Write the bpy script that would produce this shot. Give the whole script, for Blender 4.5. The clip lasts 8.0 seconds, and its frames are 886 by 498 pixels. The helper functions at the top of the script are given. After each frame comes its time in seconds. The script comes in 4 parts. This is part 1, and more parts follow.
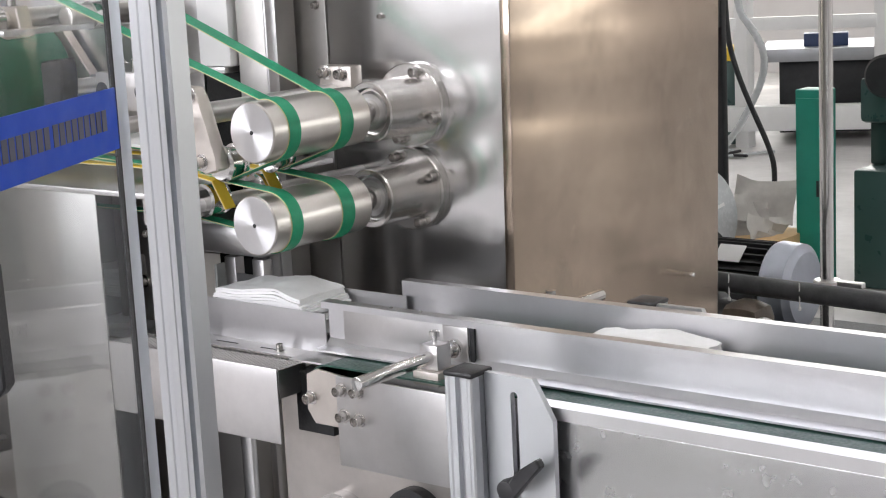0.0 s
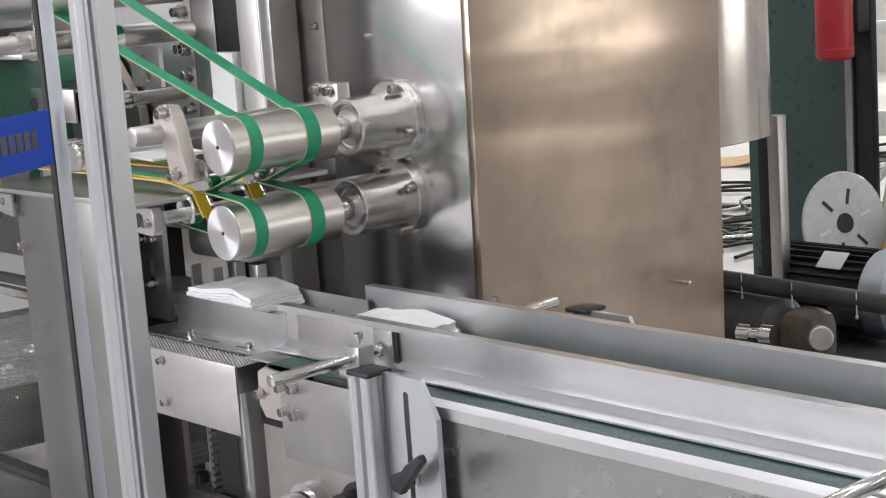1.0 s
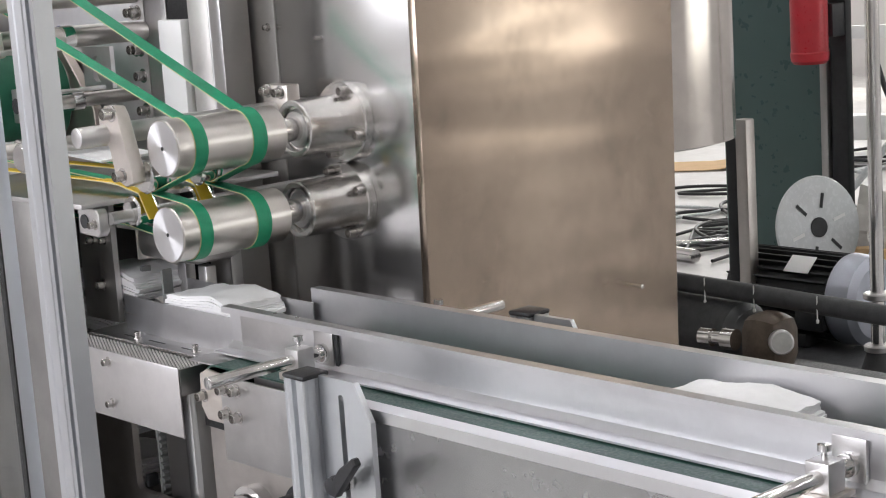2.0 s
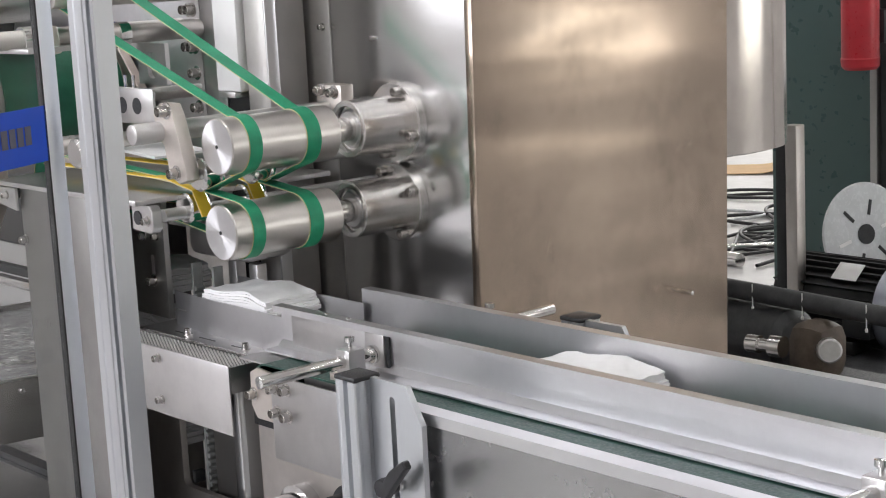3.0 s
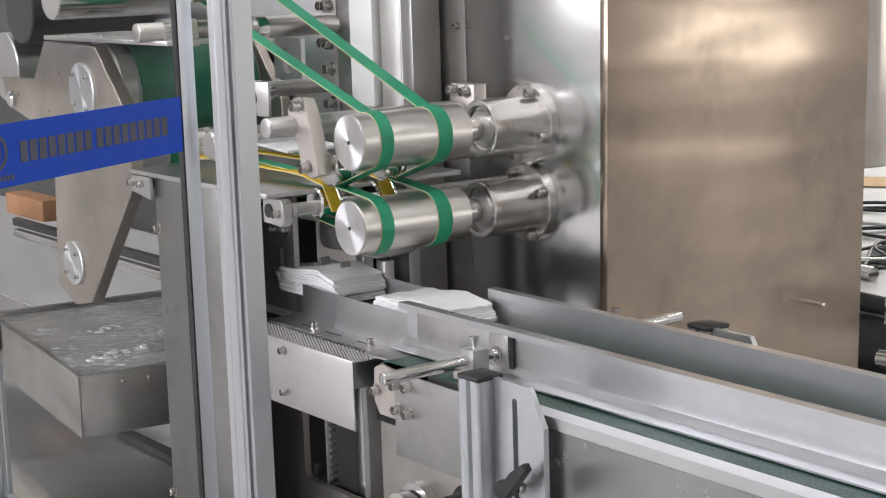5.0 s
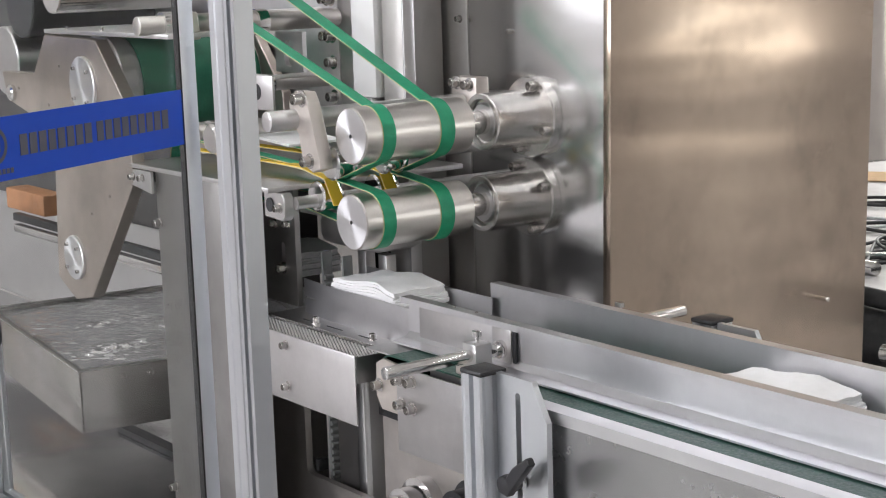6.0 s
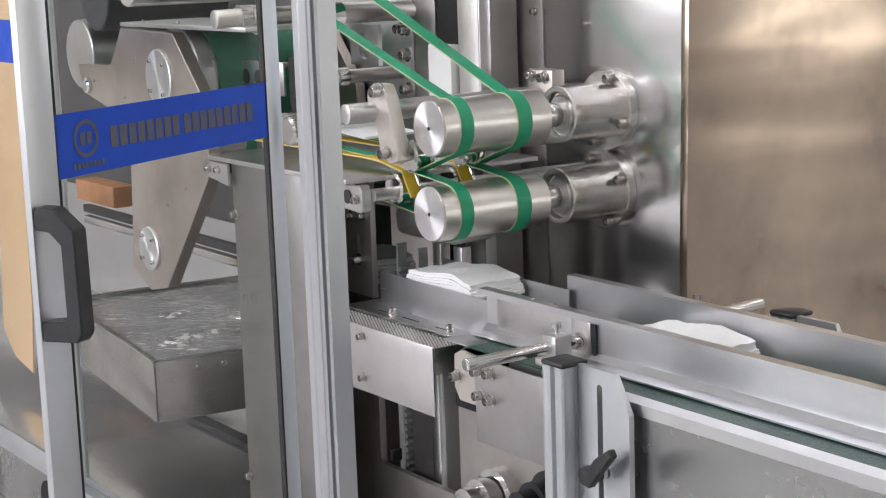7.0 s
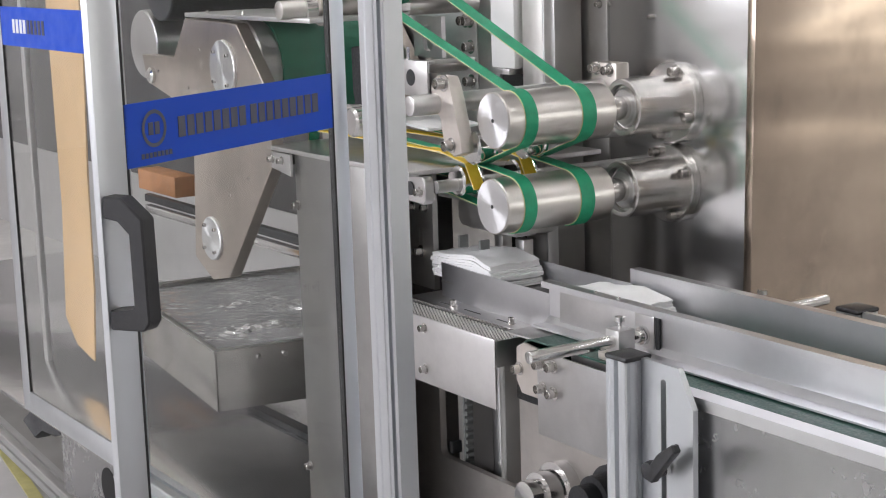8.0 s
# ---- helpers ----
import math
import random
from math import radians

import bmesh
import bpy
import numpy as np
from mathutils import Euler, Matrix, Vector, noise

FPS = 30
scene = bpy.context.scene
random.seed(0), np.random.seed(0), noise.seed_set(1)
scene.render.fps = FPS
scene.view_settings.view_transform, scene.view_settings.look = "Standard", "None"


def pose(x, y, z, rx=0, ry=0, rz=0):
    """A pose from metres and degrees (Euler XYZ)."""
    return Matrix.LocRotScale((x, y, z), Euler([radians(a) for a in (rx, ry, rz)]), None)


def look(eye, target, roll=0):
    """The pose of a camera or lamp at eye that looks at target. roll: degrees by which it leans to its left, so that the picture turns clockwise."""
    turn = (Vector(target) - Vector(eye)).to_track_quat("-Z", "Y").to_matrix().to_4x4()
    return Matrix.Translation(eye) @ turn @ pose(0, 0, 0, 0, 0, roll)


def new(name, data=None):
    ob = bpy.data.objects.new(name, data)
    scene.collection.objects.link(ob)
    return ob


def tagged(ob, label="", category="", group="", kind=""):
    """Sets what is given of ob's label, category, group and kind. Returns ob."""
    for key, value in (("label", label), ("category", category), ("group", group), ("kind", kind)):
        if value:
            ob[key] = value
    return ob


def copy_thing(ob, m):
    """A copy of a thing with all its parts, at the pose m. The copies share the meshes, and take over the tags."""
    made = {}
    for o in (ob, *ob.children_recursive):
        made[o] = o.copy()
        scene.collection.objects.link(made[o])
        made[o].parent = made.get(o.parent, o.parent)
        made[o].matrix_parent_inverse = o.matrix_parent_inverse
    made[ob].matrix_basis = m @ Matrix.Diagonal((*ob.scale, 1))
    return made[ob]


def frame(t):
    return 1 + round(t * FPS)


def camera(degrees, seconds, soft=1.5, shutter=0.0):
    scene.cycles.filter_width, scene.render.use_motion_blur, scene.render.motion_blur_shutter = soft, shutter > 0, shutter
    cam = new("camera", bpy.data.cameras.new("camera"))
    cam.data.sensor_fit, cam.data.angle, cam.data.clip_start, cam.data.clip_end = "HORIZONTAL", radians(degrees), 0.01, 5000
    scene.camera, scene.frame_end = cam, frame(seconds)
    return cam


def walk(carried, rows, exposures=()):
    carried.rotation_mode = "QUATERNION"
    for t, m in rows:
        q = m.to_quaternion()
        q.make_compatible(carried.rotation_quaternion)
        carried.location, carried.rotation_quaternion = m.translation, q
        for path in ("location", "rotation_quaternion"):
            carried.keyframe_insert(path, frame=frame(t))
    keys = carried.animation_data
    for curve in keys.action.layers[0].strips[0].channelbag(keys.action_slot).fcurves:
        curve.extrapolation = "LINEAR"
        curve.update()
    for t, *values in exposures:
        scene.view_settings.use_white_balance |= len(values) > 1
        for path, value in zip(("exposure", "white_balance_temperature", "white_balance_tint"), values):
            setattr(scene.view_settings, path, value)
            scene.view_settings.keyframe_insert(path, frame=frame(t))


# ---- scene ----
cam = camera(30.0, 8.0, soft=1.1)
PATH = [
    (0, (1.164, -1.477, 1.406), (-0.0692, 0.0514, 1.0274), -2.90),
    (0.2, (1.268, -1.444, 1.427), (0.0056, 0.0573, 1.0367), -3.69),
    (0.3, (1.305, -1.429, 1.428), (0.0351, 0.0665, 1.0375), -3.74),
    (0.5, (1.382, -1.372, 1.415), (0.0779, 0.0958, 1.0358), -3.01),
    (0.7, (1.486, -1.323, 1.428), (0.1157, 0.0835, 1.0472), -3.72),
    (0.8, (1.522, -1.305, 1.416), (0.1163, 0.0691, 1.0501), -3.87),
    (1, (1.577, -1.273, 1.415), (0.1118, 0.0399, 1.0561), -4.12),
    (1.2, (1.601, -1.260, 1.425), (0.1241, 0.0388, 1.0615), -4.12),
    (1.5, (1.619, -1.224, 1.409), (0.1428, 0.0781, 1.0551), -4.12),
    (1.7, (1.624, -1.215, 1.407), (0.1600, 0.1005, 1.0530), -4.00),
    (2.8, (1.606, -1.228, 1.422), (0.1378, 0.0816, 1.0604), -3.25),
    (3, (1.606, -1.228, 1.419), (0.1144, 0.0553, 1.0612), -2.97),
    (3.2, (1.611, -1.240, 1.427), (0.0954, 0.0142, 1.0659), -3.07),
    (3.5, (1.606, -1.239, 1.419), (0.0502, -0.0327, 1.0654), -2.40),
    (4, (1.614, -1.234, 1.418), (0.0333, -0.0597, 1.0660), -1.89),
    (4.5, (1.609, -1.229, 1.418), (0.0217, -0.0638, 1.0699), -1.85),
    (6, (1.589, -1.218, 1.412), (0.0004, -0.0560, 1.0571), -1.86),
    (6.5, (1.589, -1.229, 1.413), (0.0021, -0.0665, 1.0537), -1.80),
    (6.8, (1.577, -1.255, 1.413), (-0.0168, -0.1024, 1.0529), -1.72),
    (7, (1.576, -1.254, 1.414), (-0.0481, -0.1448, 1.0526), -2.01),
    (7.2, (1.573, -1.257, 1.415), (-0.0748, -0.1821, 1.0521), -2.12),
    (7.5, (1.569, -1.262, 1.415), (-0.0847, -0.1985, 1.0502), -1.98),
    (8, (1.568, -1.263, 1.414), (-0.0919, -0.2097, 1.0455), -1.83),
]
walk(cam, [(t, look(eye, target, roll)) for t, eye, target, roll in PATH])

# ---- light ----
world = bpy.data.worlds.new("world")
scene.world = world
world.use_nodes = True
wn = world.node_tree
sky = wn.nodes.new("ShaderNodeTexSky")
sky.sky_type, sky.sun_disc = "NISHITA", False
sky.sun_elevation, sky.sun_rotation = radians(38), radians(150)
wn.links.new(sky.outputs[0], wn.nodes["Background"].inputs[0])
wn.nodes["Background"].inputs[1].default_value = 0.12
sun_data = bpy.data.lights.new("sun", "SUN")
sun_data.energy, sun_data.angle, sun_data.color = 3.0, radians(0.5), (1.0, 0.94, 0.85)
sun = new("sun", sun_data)
sun.matrix_world = look((4, 12, 9), (-2.5, 6.5, 0))
scene.view_settings.exposure = 0.0


def window_light(name, at, to, w, h, power, color):
    d = bpy.data.lights.new(name, "AREA")
    d.shape, d.size, d.size_y, d.energy, d.color = "RECTANGLE", w, h, power, color
    o = new(name, d)
    o.matrix_world = look(at, to)
    return o


window_light("window_light", (-2.5, -6.85, 3.1), (-2.5, 0, 2.6), 9.0, 2.2, 430, (1.0, 0.97, 1.02))
window_light("window_light", (8.85, 8.8, 2.1), (0, 2.0, 1.0), 5.4, 2.2, 100, (1.0, 0.97, 0.93))
window_light("window_light", (-6.3, 11.85, 2.8), (-4, 0, 0.5), 5.8, 2.4, 270, (1.0, 0.96, 0.9))

# ---- materials ----


def nodes_of(name):
    m = bpy.data.materials.new(name)
    m.use_nodes = True
    return m, m.node_tree.nodes, m.node_tree.links, m.node_tree.nodes["Principled BSDF"]


def coords(n, l, scale=(1, 1, 1)):
    tc, mp = n.new("ShaderNodeTexCoord"), n.new("ShaderNodeMapping")
    mp.inputs["Scale"].default_value = scale
    l.new(tc.outputs["Object"], mp.inputs["Vector"])
    return mp.outputs["Vector"]


def noise_tex(n, l, vec, scale, detail=4.0, rough=0.6):
    t = n.new("ShaderNodeTexNoise")
    t.inputs["Scale"].default_value, t.inputs["Detail"].default_value, t.inputs["Roughness"].default_value = scale, detail, rough
    l.new(vec, t.inputs["Vector"])
    return t.outputs["Fac"]


def ramp(n, l, fac, a, b, lo=0.3, hi=0.7):
    r = n.new("ShaderNodeValToRGB")
    r.color_ramp.elements[0].position, r.color_ramp.elements[1].position = lo, hi
    r.color_ramp.elements[0].color = (*a, 1) if not isinstance(a, float) else (a, a, a, 1)
    r.color_ramp.elements[1].color = (*b, 1) if not isinstance(b, float) else (b, b, b, 1)
    l.new(fac, r.inputs["Fac"])
    return r.outputs["Color"]


def bump(n, l, bsdf, fac, strength, distance, normal=None):
    b = n.new("ShaderNodeBump")
    b.inputs["Strength"].default_value, b.inputs["Distance"].default_value = strength, distance
    l.new(fac, b.inputs["Height"])
    if normal is not None:
        l.new(normal, b.inputs["Normal"])
    l.new(b.outputs["Normal"], bsdf.inputs["Normal"])
    return b.outputs["Normal"]


def metal(name, color, rough=(0.22, 0.36), grain=(8, 400, 400), grain_bump=0.02, wave=0.0, wave_scale=(3, 3, 5), stain=0.08, metallic=1.0, radial="", blotch=0.0):
    """Rolled or turned metal: fine stretched grain, cloudy stains, and where asked a slow wave in the sheet."""
    m, n, l, b = nodes_of(name)
    g = noise_tex(n, l, coords(n, l, grain), 1.0, 2.0)
    s = noise_tex(n, l, coords(n, l, (7, 7, 7)), 1.0, 6.0, 0.65)
    dark = tuple(c * (1 - stain) for c in color)
    col = ramp(n, l, s, dark, color, 0.38, 0.6)
    if blotch:
        k = noise_tex(n, l, coords(n, l, (7, 7, 4.5)), 1.0, 7.0, 0.66)
        mul = n.new("ShaderNodeMixRGB")
        mul.blend_type = "MULTIPLY"
        mul.inputs[0].default_value = 1.0
        l.new(col, mul.inputs[1])
        l.new(ramp(n, l, k, 1.0, 1.0 - blotch, 0.54, 0.74), mul.inputs[2])
        col = mul.outputs[0]
    l.new(col, b.inputs["Base Color"])
    mix = n.new("ShaderNodeMath")
    mix.operation = "ADD"
    l.new(ramp(n, l, g, rough[0] * 0.4, rough[1] * 0.4), mix.inputs[0])
    l.new(ramp(n, l, s, rough[1] * 0.6, rough[0] * 0.6), mix.inputs[1])
    l.new(mix.outputs[0], b.inputs["Roughness"])
    b.inputs["Metallic"].default_value = metallic
    if radial:
        t = n.new("ShaderNodeTangent")
        t.direction_type, t.axis = "RADIAL", radial
        l.new(t.outputs[0], b.inputs["Tangent"])
        b.inputs["Anisotropic"].default_value = 0.85
    nrm = None
    if wave:
        nrm = bump(n, l, b, noise_tex(n, l, coords(n, l, wave_scale), 1.0, 1.5, 0.45), 1.0, wave)
    if grain_bump:
        bump(n, l, b, g, grain_bump, 0.0005, nrm)
    return m


def plain(name, color, rough=0.5, vary=0.15, scale=30.0, bump_d=0.0004, spec=0.5):
    m, n, l, b = nodes_of(name)
    v = coords(n, l)
    s = noise_tex(n, l, v, scale, 6.0)
    f = noise_tex(n, l, v, scale * 9, 3.0)
    l.new(ramp(n, l, s, tuple(c * (1 - vary) for c in color), tuple(min(1, c * (1 + vary)) for c in color)), b.inputs["Base Color"])
    l.new(ramp(n, l, f, max(0.05, rough - 0.1), min(1.0, rough + 0.1)), b.inputs["Roughness"])
    b.inputs["Specular IOR Level"].default_value = spec
    bump(n, l, b, f, 0.5, bump_d)
    return m


def glass(name, tint=(0.96, 0.98, 0.97), rough=0.0):
    m, n, l, b = nodes_of(name)
    b.inputs["Base Color"].default_value = (*tint, 1)
    b.inputs["Transmission Weight"].default_value = 1.0
    b.inputs["IOR"].default_value = 1.2
    s = noise_tex(n, l, coords(n, l, (20, 20, 20)), 1.0, 5.0)
    l.new(ramp(n, l, s, rough, rough + 0.02), b.inputs["Roughness"])
    return m


def glow(name, color, strength):
    m, n, l, b = nodes_of(name)
    b.inputs["Emission Color"].default_value = (*color, 1)
    b.inputs["Emission Strength"].default_value = strength
    return m


STEEL = metal("brushed_steel", (0.69, 0.68, 0.675), (0.27, 0.40), (20, 900, 900), 0.03, stain=0.13)
STEEL_TURNED = metal("turned_steel", (0.69, 0.66, 0.63), (0.29, 0.36), (60, 700, 60), 0.02)
STEEL_FACE = metal("turned_end_face", (0.82, 0.82, 0.83), (0.3, 0.4), (500, 500, 500), 0.02, radial="Y")
CHROME = metal("polished_steel", (0.78, 0.77, 0.76), (0.1, 0.2), (60, 60, 60), 0.0)
HOUSING = metal("bearing_steel", (0.80, 0.78, 0.76), (0.2, 0.27), (60, 60, 60), 0.0)
BOLT_STEEL = metal("screw_steel", (0.6, 0.58, 0.56), (0.2, 0.3), (90, 90, 90), 0.0)
SHEET_MIRROR = metal("bright_sheet", (0.74, 0.74, 0.735), (0.15, 0.22), (20, 900, 900), 0.01, 0.0012, (5, 5, 9))
SHEET_WARM = metal("stained_sheet", (0.53, 0.43, 0.345), (0.21, 0.29), (700, 700, 700), 0.0, 0.036, (1.0, 1.4, 4.6), 0.16, blotch=0.24)
SHEET_SATIN = metal("satin_sheet", (0.68, 0.665, 0.64), (0.42, 0.5), (20, 900, 900), 0.02, 0.002, (4, 4, 3), 0.12)
BRACKET = metal("bracket_plate", (0.56, 0.50, 0.45), (0.33, 0.44), (60, 60, 60), 0.04, stain=0.2)
DARK_PLATE = metal("lift_plate", (0.56, 0.53, 0.50), (0.36, 0.48), (20, 900, 900), 0.02, stain=0.15)
SHEET_FRONT = metal("cabinet_sheet", (0.36, 0.355, 0.345), (0.26, 0.36), (900, 900, 20), 0.01, 0.006, (3, 3, 2), 0.12)
SHEET_DARK = metal("machine_plate", (0.46, 0.45, 0.44), (0.3, 0.42), (20, 900, 900), 0.02)
SHEET_SIDE = metal("conveyor_sheet", (0.56, 0.56, 0.56), (0.22, 0.3), (60, 20, 60), 0.0, 0.006, (4, 3, 1.2), 0.04)
CAST = metal("milled_plate", (0.76, 0.71, 0.66), (0.34, 0.46), (60, 60, 60), 0.05, stain=0.15)
ALU = metal("anodised_aluminium", (0.66, 0.68, 0.70), (0.34, 0.44), (900, 900, 20), 0.01, stain=0.04)
ALU_STRIP = metal("aluminium_strip", (0.72, 0.72, 0.72), (0.28, 0.36), (20, 900, 900), 0.02, stain=0.06)
RAIL = metal("rail_sheet", (0.70, 0.70, 0.715), (0.32, 0.4), (20, 900, 900), 0.02, 0.001, (1.5, 3, 4), stain=0.1)
BLACK = plain("black_plastic", (0.02, 0.02, 0.022), 0.45, 0.2, 60)
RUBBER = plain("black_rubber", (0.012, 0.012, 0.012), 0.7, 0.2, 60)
GREEN_BELT = plain("green_belt", (0.015, 0.32, 0.16), 0.5, 0.12, 40, 0.0003)
GREEN_DARK = plain("dark_green_belt", (0.012, 0.058, 0.042), 0.45, 0.2, 25, 0.0004)
YELLOW = plain("yellow_belt", (0.75, 0.52, 0.04), 0.55, 0.1, 40)
EDGE = plain("belt_edge", (0.62, 0.55, 0.32), 0.6, 0.1, 40)
TISSUE = plain("tissue", (0.95, 0.95, 0.95), 0.95, 0.03, 60, 0.0015, 0.1)
BLUE = plain("blue_film", (0.008, 0.07, 0.52), 0.4, 0.03, 3, 0.00002, 0.3)
CLEAR_MARK = metal("cut_out_mark", (0.16, 0.16, 0.19), (0.3, 0.45), (30, 30, 30), 0.02)
PANE = glass("clear_pane")
TEAL = plain("teal_paint", (0.01, 0.24, 0.17), 0.4, 0.1, 8)
DARK_GREEN = plain("dark_green_paint", (0.055, 0.1, 0.095), 0.34, 0.06, 2.5, 0.0001)
RED = plain("red_paint", (0.42, 0.02, 0.03), 0.35, 0.15, 10)
CASTING = plain("grey_casting", (0.06, 0.062, 0.065), 0.55, 0.3, 25, 0.001)
DARK = plain("dark_casting", (0.018, 0.019, 0.021), 0.5, 0.3, 25, 0.001)
BROWN = plain("weathered_brass", (0.1, 0.075, 0.055), 0.5, 0.35, 40)
WHITE = plain("white_paint", (0.78, 0.78, 0.77), 0.45, 0.04, 8)
CARD = plain("kraft_board", (0.62, 0.42, 0.22), 0.8, 0.08, 10)
WOOD = plain("orange_wood", (0.42, 0.2, 0.09), 0.6, 0.25, 14)
CONCRETE = plain("concrete_floor", (0.5, 0.49, 0.485), 0.5, 0.18, 1.6, 0.001)
PLASTER = plain("hall_wall", (0.66, 0.64, 0.63), 0.8, 0.08, 1.2)
CEILING = plain("hall_ceiling", (0.62, 0.62, 0.60), 0.8, 0.06, 1.0)
LAMP = glow("lamp_tube", (0.98, 0.98, 1.0), 26.0)

# ---- building helpers ----
BASE = {}


def thing(name, label, category, at=(0, 0, 0), group="", kind=""):
    e = new(name)
    e.location = at
    e.empty_display_size = 0.05
    BASE[e.name] = Vector(at)
    return tagged(e, label, category, group, kind)


def mesh_from(bm, name, material, smooth=True):
    me = bpy.data.meshes.new(name)
    bmesh.ops.recalc_face_normals(bm, faces=bm.faces)
    bm.to_mesh(me)
    bm.free()
    me.materials.append(material)
    if smooth:
        me.polygons.foreach_set("use_smooth", [True] * len(me.polygons))
        me.set_sharp_from_angle(angle=radians(28))
    return me


def part(name, bm, material, parent, label="", kind=""):
    """Links a bmesh, given in world metres, as one mesh under a thing or part."""
    base = BASE[parent.name]
    bmesh.ops.translate(bm, verts=bm.verts, vec=-base)
    ob = new(name, mesh_from(bm, name, material))
    ob.parent = parent
    BASE[ob.name] = base
    return tagged(ob, label, kind=kind)


def solo(name, bm, material, label, category, group="", kind=""):
    return tagged(new(name, mesh_from(bm, name, material)), label, category, group, kind)


def placed(name, me, parent, m, label=""):
    """A part on shared mesh data, posed by the world matrix m."""
    ob = new(name, me)
    ob.parent = parent
    base = BASE[parent.name]
    ob.matrix_basis = Matrix.Translation(-base) @ m
    BASE[ob.name] = base
    return tagged(ob, label)


def box(x0, x1, y0, y1, z0, z1, bevel=0.0, bm=None):
    bm = bm or bmesh.new()
    vs = bmesh.ops.create_cube(bm, size=1.0)["verts"]
    bmesh.ops.transform(bm, verts=vs, matrix=Matrix.Translation(((x0 + x1) / 2, (y0 + y1) / 2, (z0 + z1) / 2))
                        @ Matrix.Diagonal((abs(x1 - x0), abs(y1 - y0), abs(z1 - z0), 1)))
    if bevel:
        edges = list({e for v in vs for e in v.link_edges})
        bmesh.ops.bevel(bm, geom=edges, offset=bevel, segments=2, affect="EDGES", profile=0.5)
    return bm


def frame_of(p0, p1):
    d = (Vector(p1) - Vector(p0)).normalized()
    return d.to_track_quat("Z", "Y").to_matrix().to_4x4()


def rod(p0, p1, r, seg=28, bevel=0.0, bm=None, r2=None):
    """A round bar from p0 to p1."""
    bm = bm or bmesh.new()
    p0, p1 = Vector(p0), Vector(p1)
    vs = bmesh.ops.create_cone(bm, cap_ends=True, segments=seg, radius1=r, radius2=r if r2 is None else r2, depth=(p1 - p0).length)["verts"]
    bmesh.ops.transform(bm, verts=vs, matrix=Matrix.Translation((p0 + p1) / 2) @ frame_of(p0, p1))
    if bevel:
        caps = {f for v in vs for f in v.link_faces if len(f.verts) > 4}
        bmesh.ops.bevel(bm, geom=list({e for f in caps for e in f.edges}), offset=bevel, segments=2, affect="EDGES", profile=0.5)
    return bm


def lathe(p0, p1, profile, seg=40, bm=None):
    """A turned body along p0-p1: profile is a list of (distance along, radius)."""
    bm = bm or bmesh.new()
    m = Matrix.Translation(Vector(p0)) @ frame_of(p0, p1)
    rings = []
    for d, r in profile:
        rings.append([bm.verts.new(m @ Vector((max(r, 1e-5) * math.cos(2 * math.pi * i / seg), max(r, 1e-5) * math.sin(2 * math.pi * i / seg), d))) for i in range(seg)])
    for a, b in zip(rings, rings[1:]):
        for i in range(seg):
            bm.faces.new((a[i], a[(i + 1) % seg], b[(i + 1) % seg], b[i]))
    bm.faces.new(rings[0][::-1])
    bm.faces.new(rings[-1])
    return bm


def prism(poly, axis, a, b, bevel=0.0, bm=None):
    """A plate: a polygon in the plane across the axis, from a to b along it."""
    bm = bm or bmesh.new()

    def at(u, v, w):
        return {"x": (w, u, v), "y": (u, w, v), "z": (u, v, w)}[axis]

    lo = [bm.verts.new(at(u, v, a)) for u, v in poly]
    hi = [bm.verts.new(at(u, v, b)) for u, v in poly]
    faces = [bm.faces.new(lo), bm.faces.new(hi[::-1])]
    for i in range(len(poly)):
        j = (i + 1) % len(poly)
        faces.append(bm.faces.new((lo[i], hi[i], hi[j], lo[j])))
    if bevel:
        bmesh.ops.bevel(bm, geom=list({e for f in faces for e in f.edges}), offset=bevel, segments=1, affect="EDGES")
    return bm


def plate_hole(x0, x1, z0, z1, y0, y1, hole, r=0.012):
    """An upright plate facing y with one round-cornered opening through it."""
    hx0, hx1, hz0, hz1 = hole
    bm = bmesh.new()
    inner = []
    for cx, cz, a0 in ((hx1 - r, hz1 - r, 0), (hx0 + r, hz1 - r, 90), (hx0 + r, hz0 + r, 180), (hx1 - r, hz0 + r, 270)):
        for k in range(5):
            a = radians(a0 + 22.5 * k)
            inner.append((cx + r * math.cos(a), cz + r * math.sin(a)))
    outer = [(x1, z1), (x0, z1), (x0, z0), (x1, z0)]
    rows = []
    for y in (y0, y1):
        iv = [bm.verts.new((u, y, v)) for u, v in inner]
        ov = [bm.verts.new((u, y, v)) for u, v in outer]
        for q in range(4):
            bm.faces.new([ov[q], *[iv[q * 5 + k] for k in range(5)]])
            bm.faces.new([ov[q], iv[q * 5 + 4], iv[((q + 1) * 5) % 20], ov[(q + 1) % 4]])
        rows.append((iv, ov))
    for a, b in ((rows[0][0], rows[1][0]), (rows[0][1], rows[1][1])):
        for i in range(len(a)):
            j = (i + 1) % len(a)
            bm.faces.new((a[i], a[j], b[j], b[i]))
    return bm


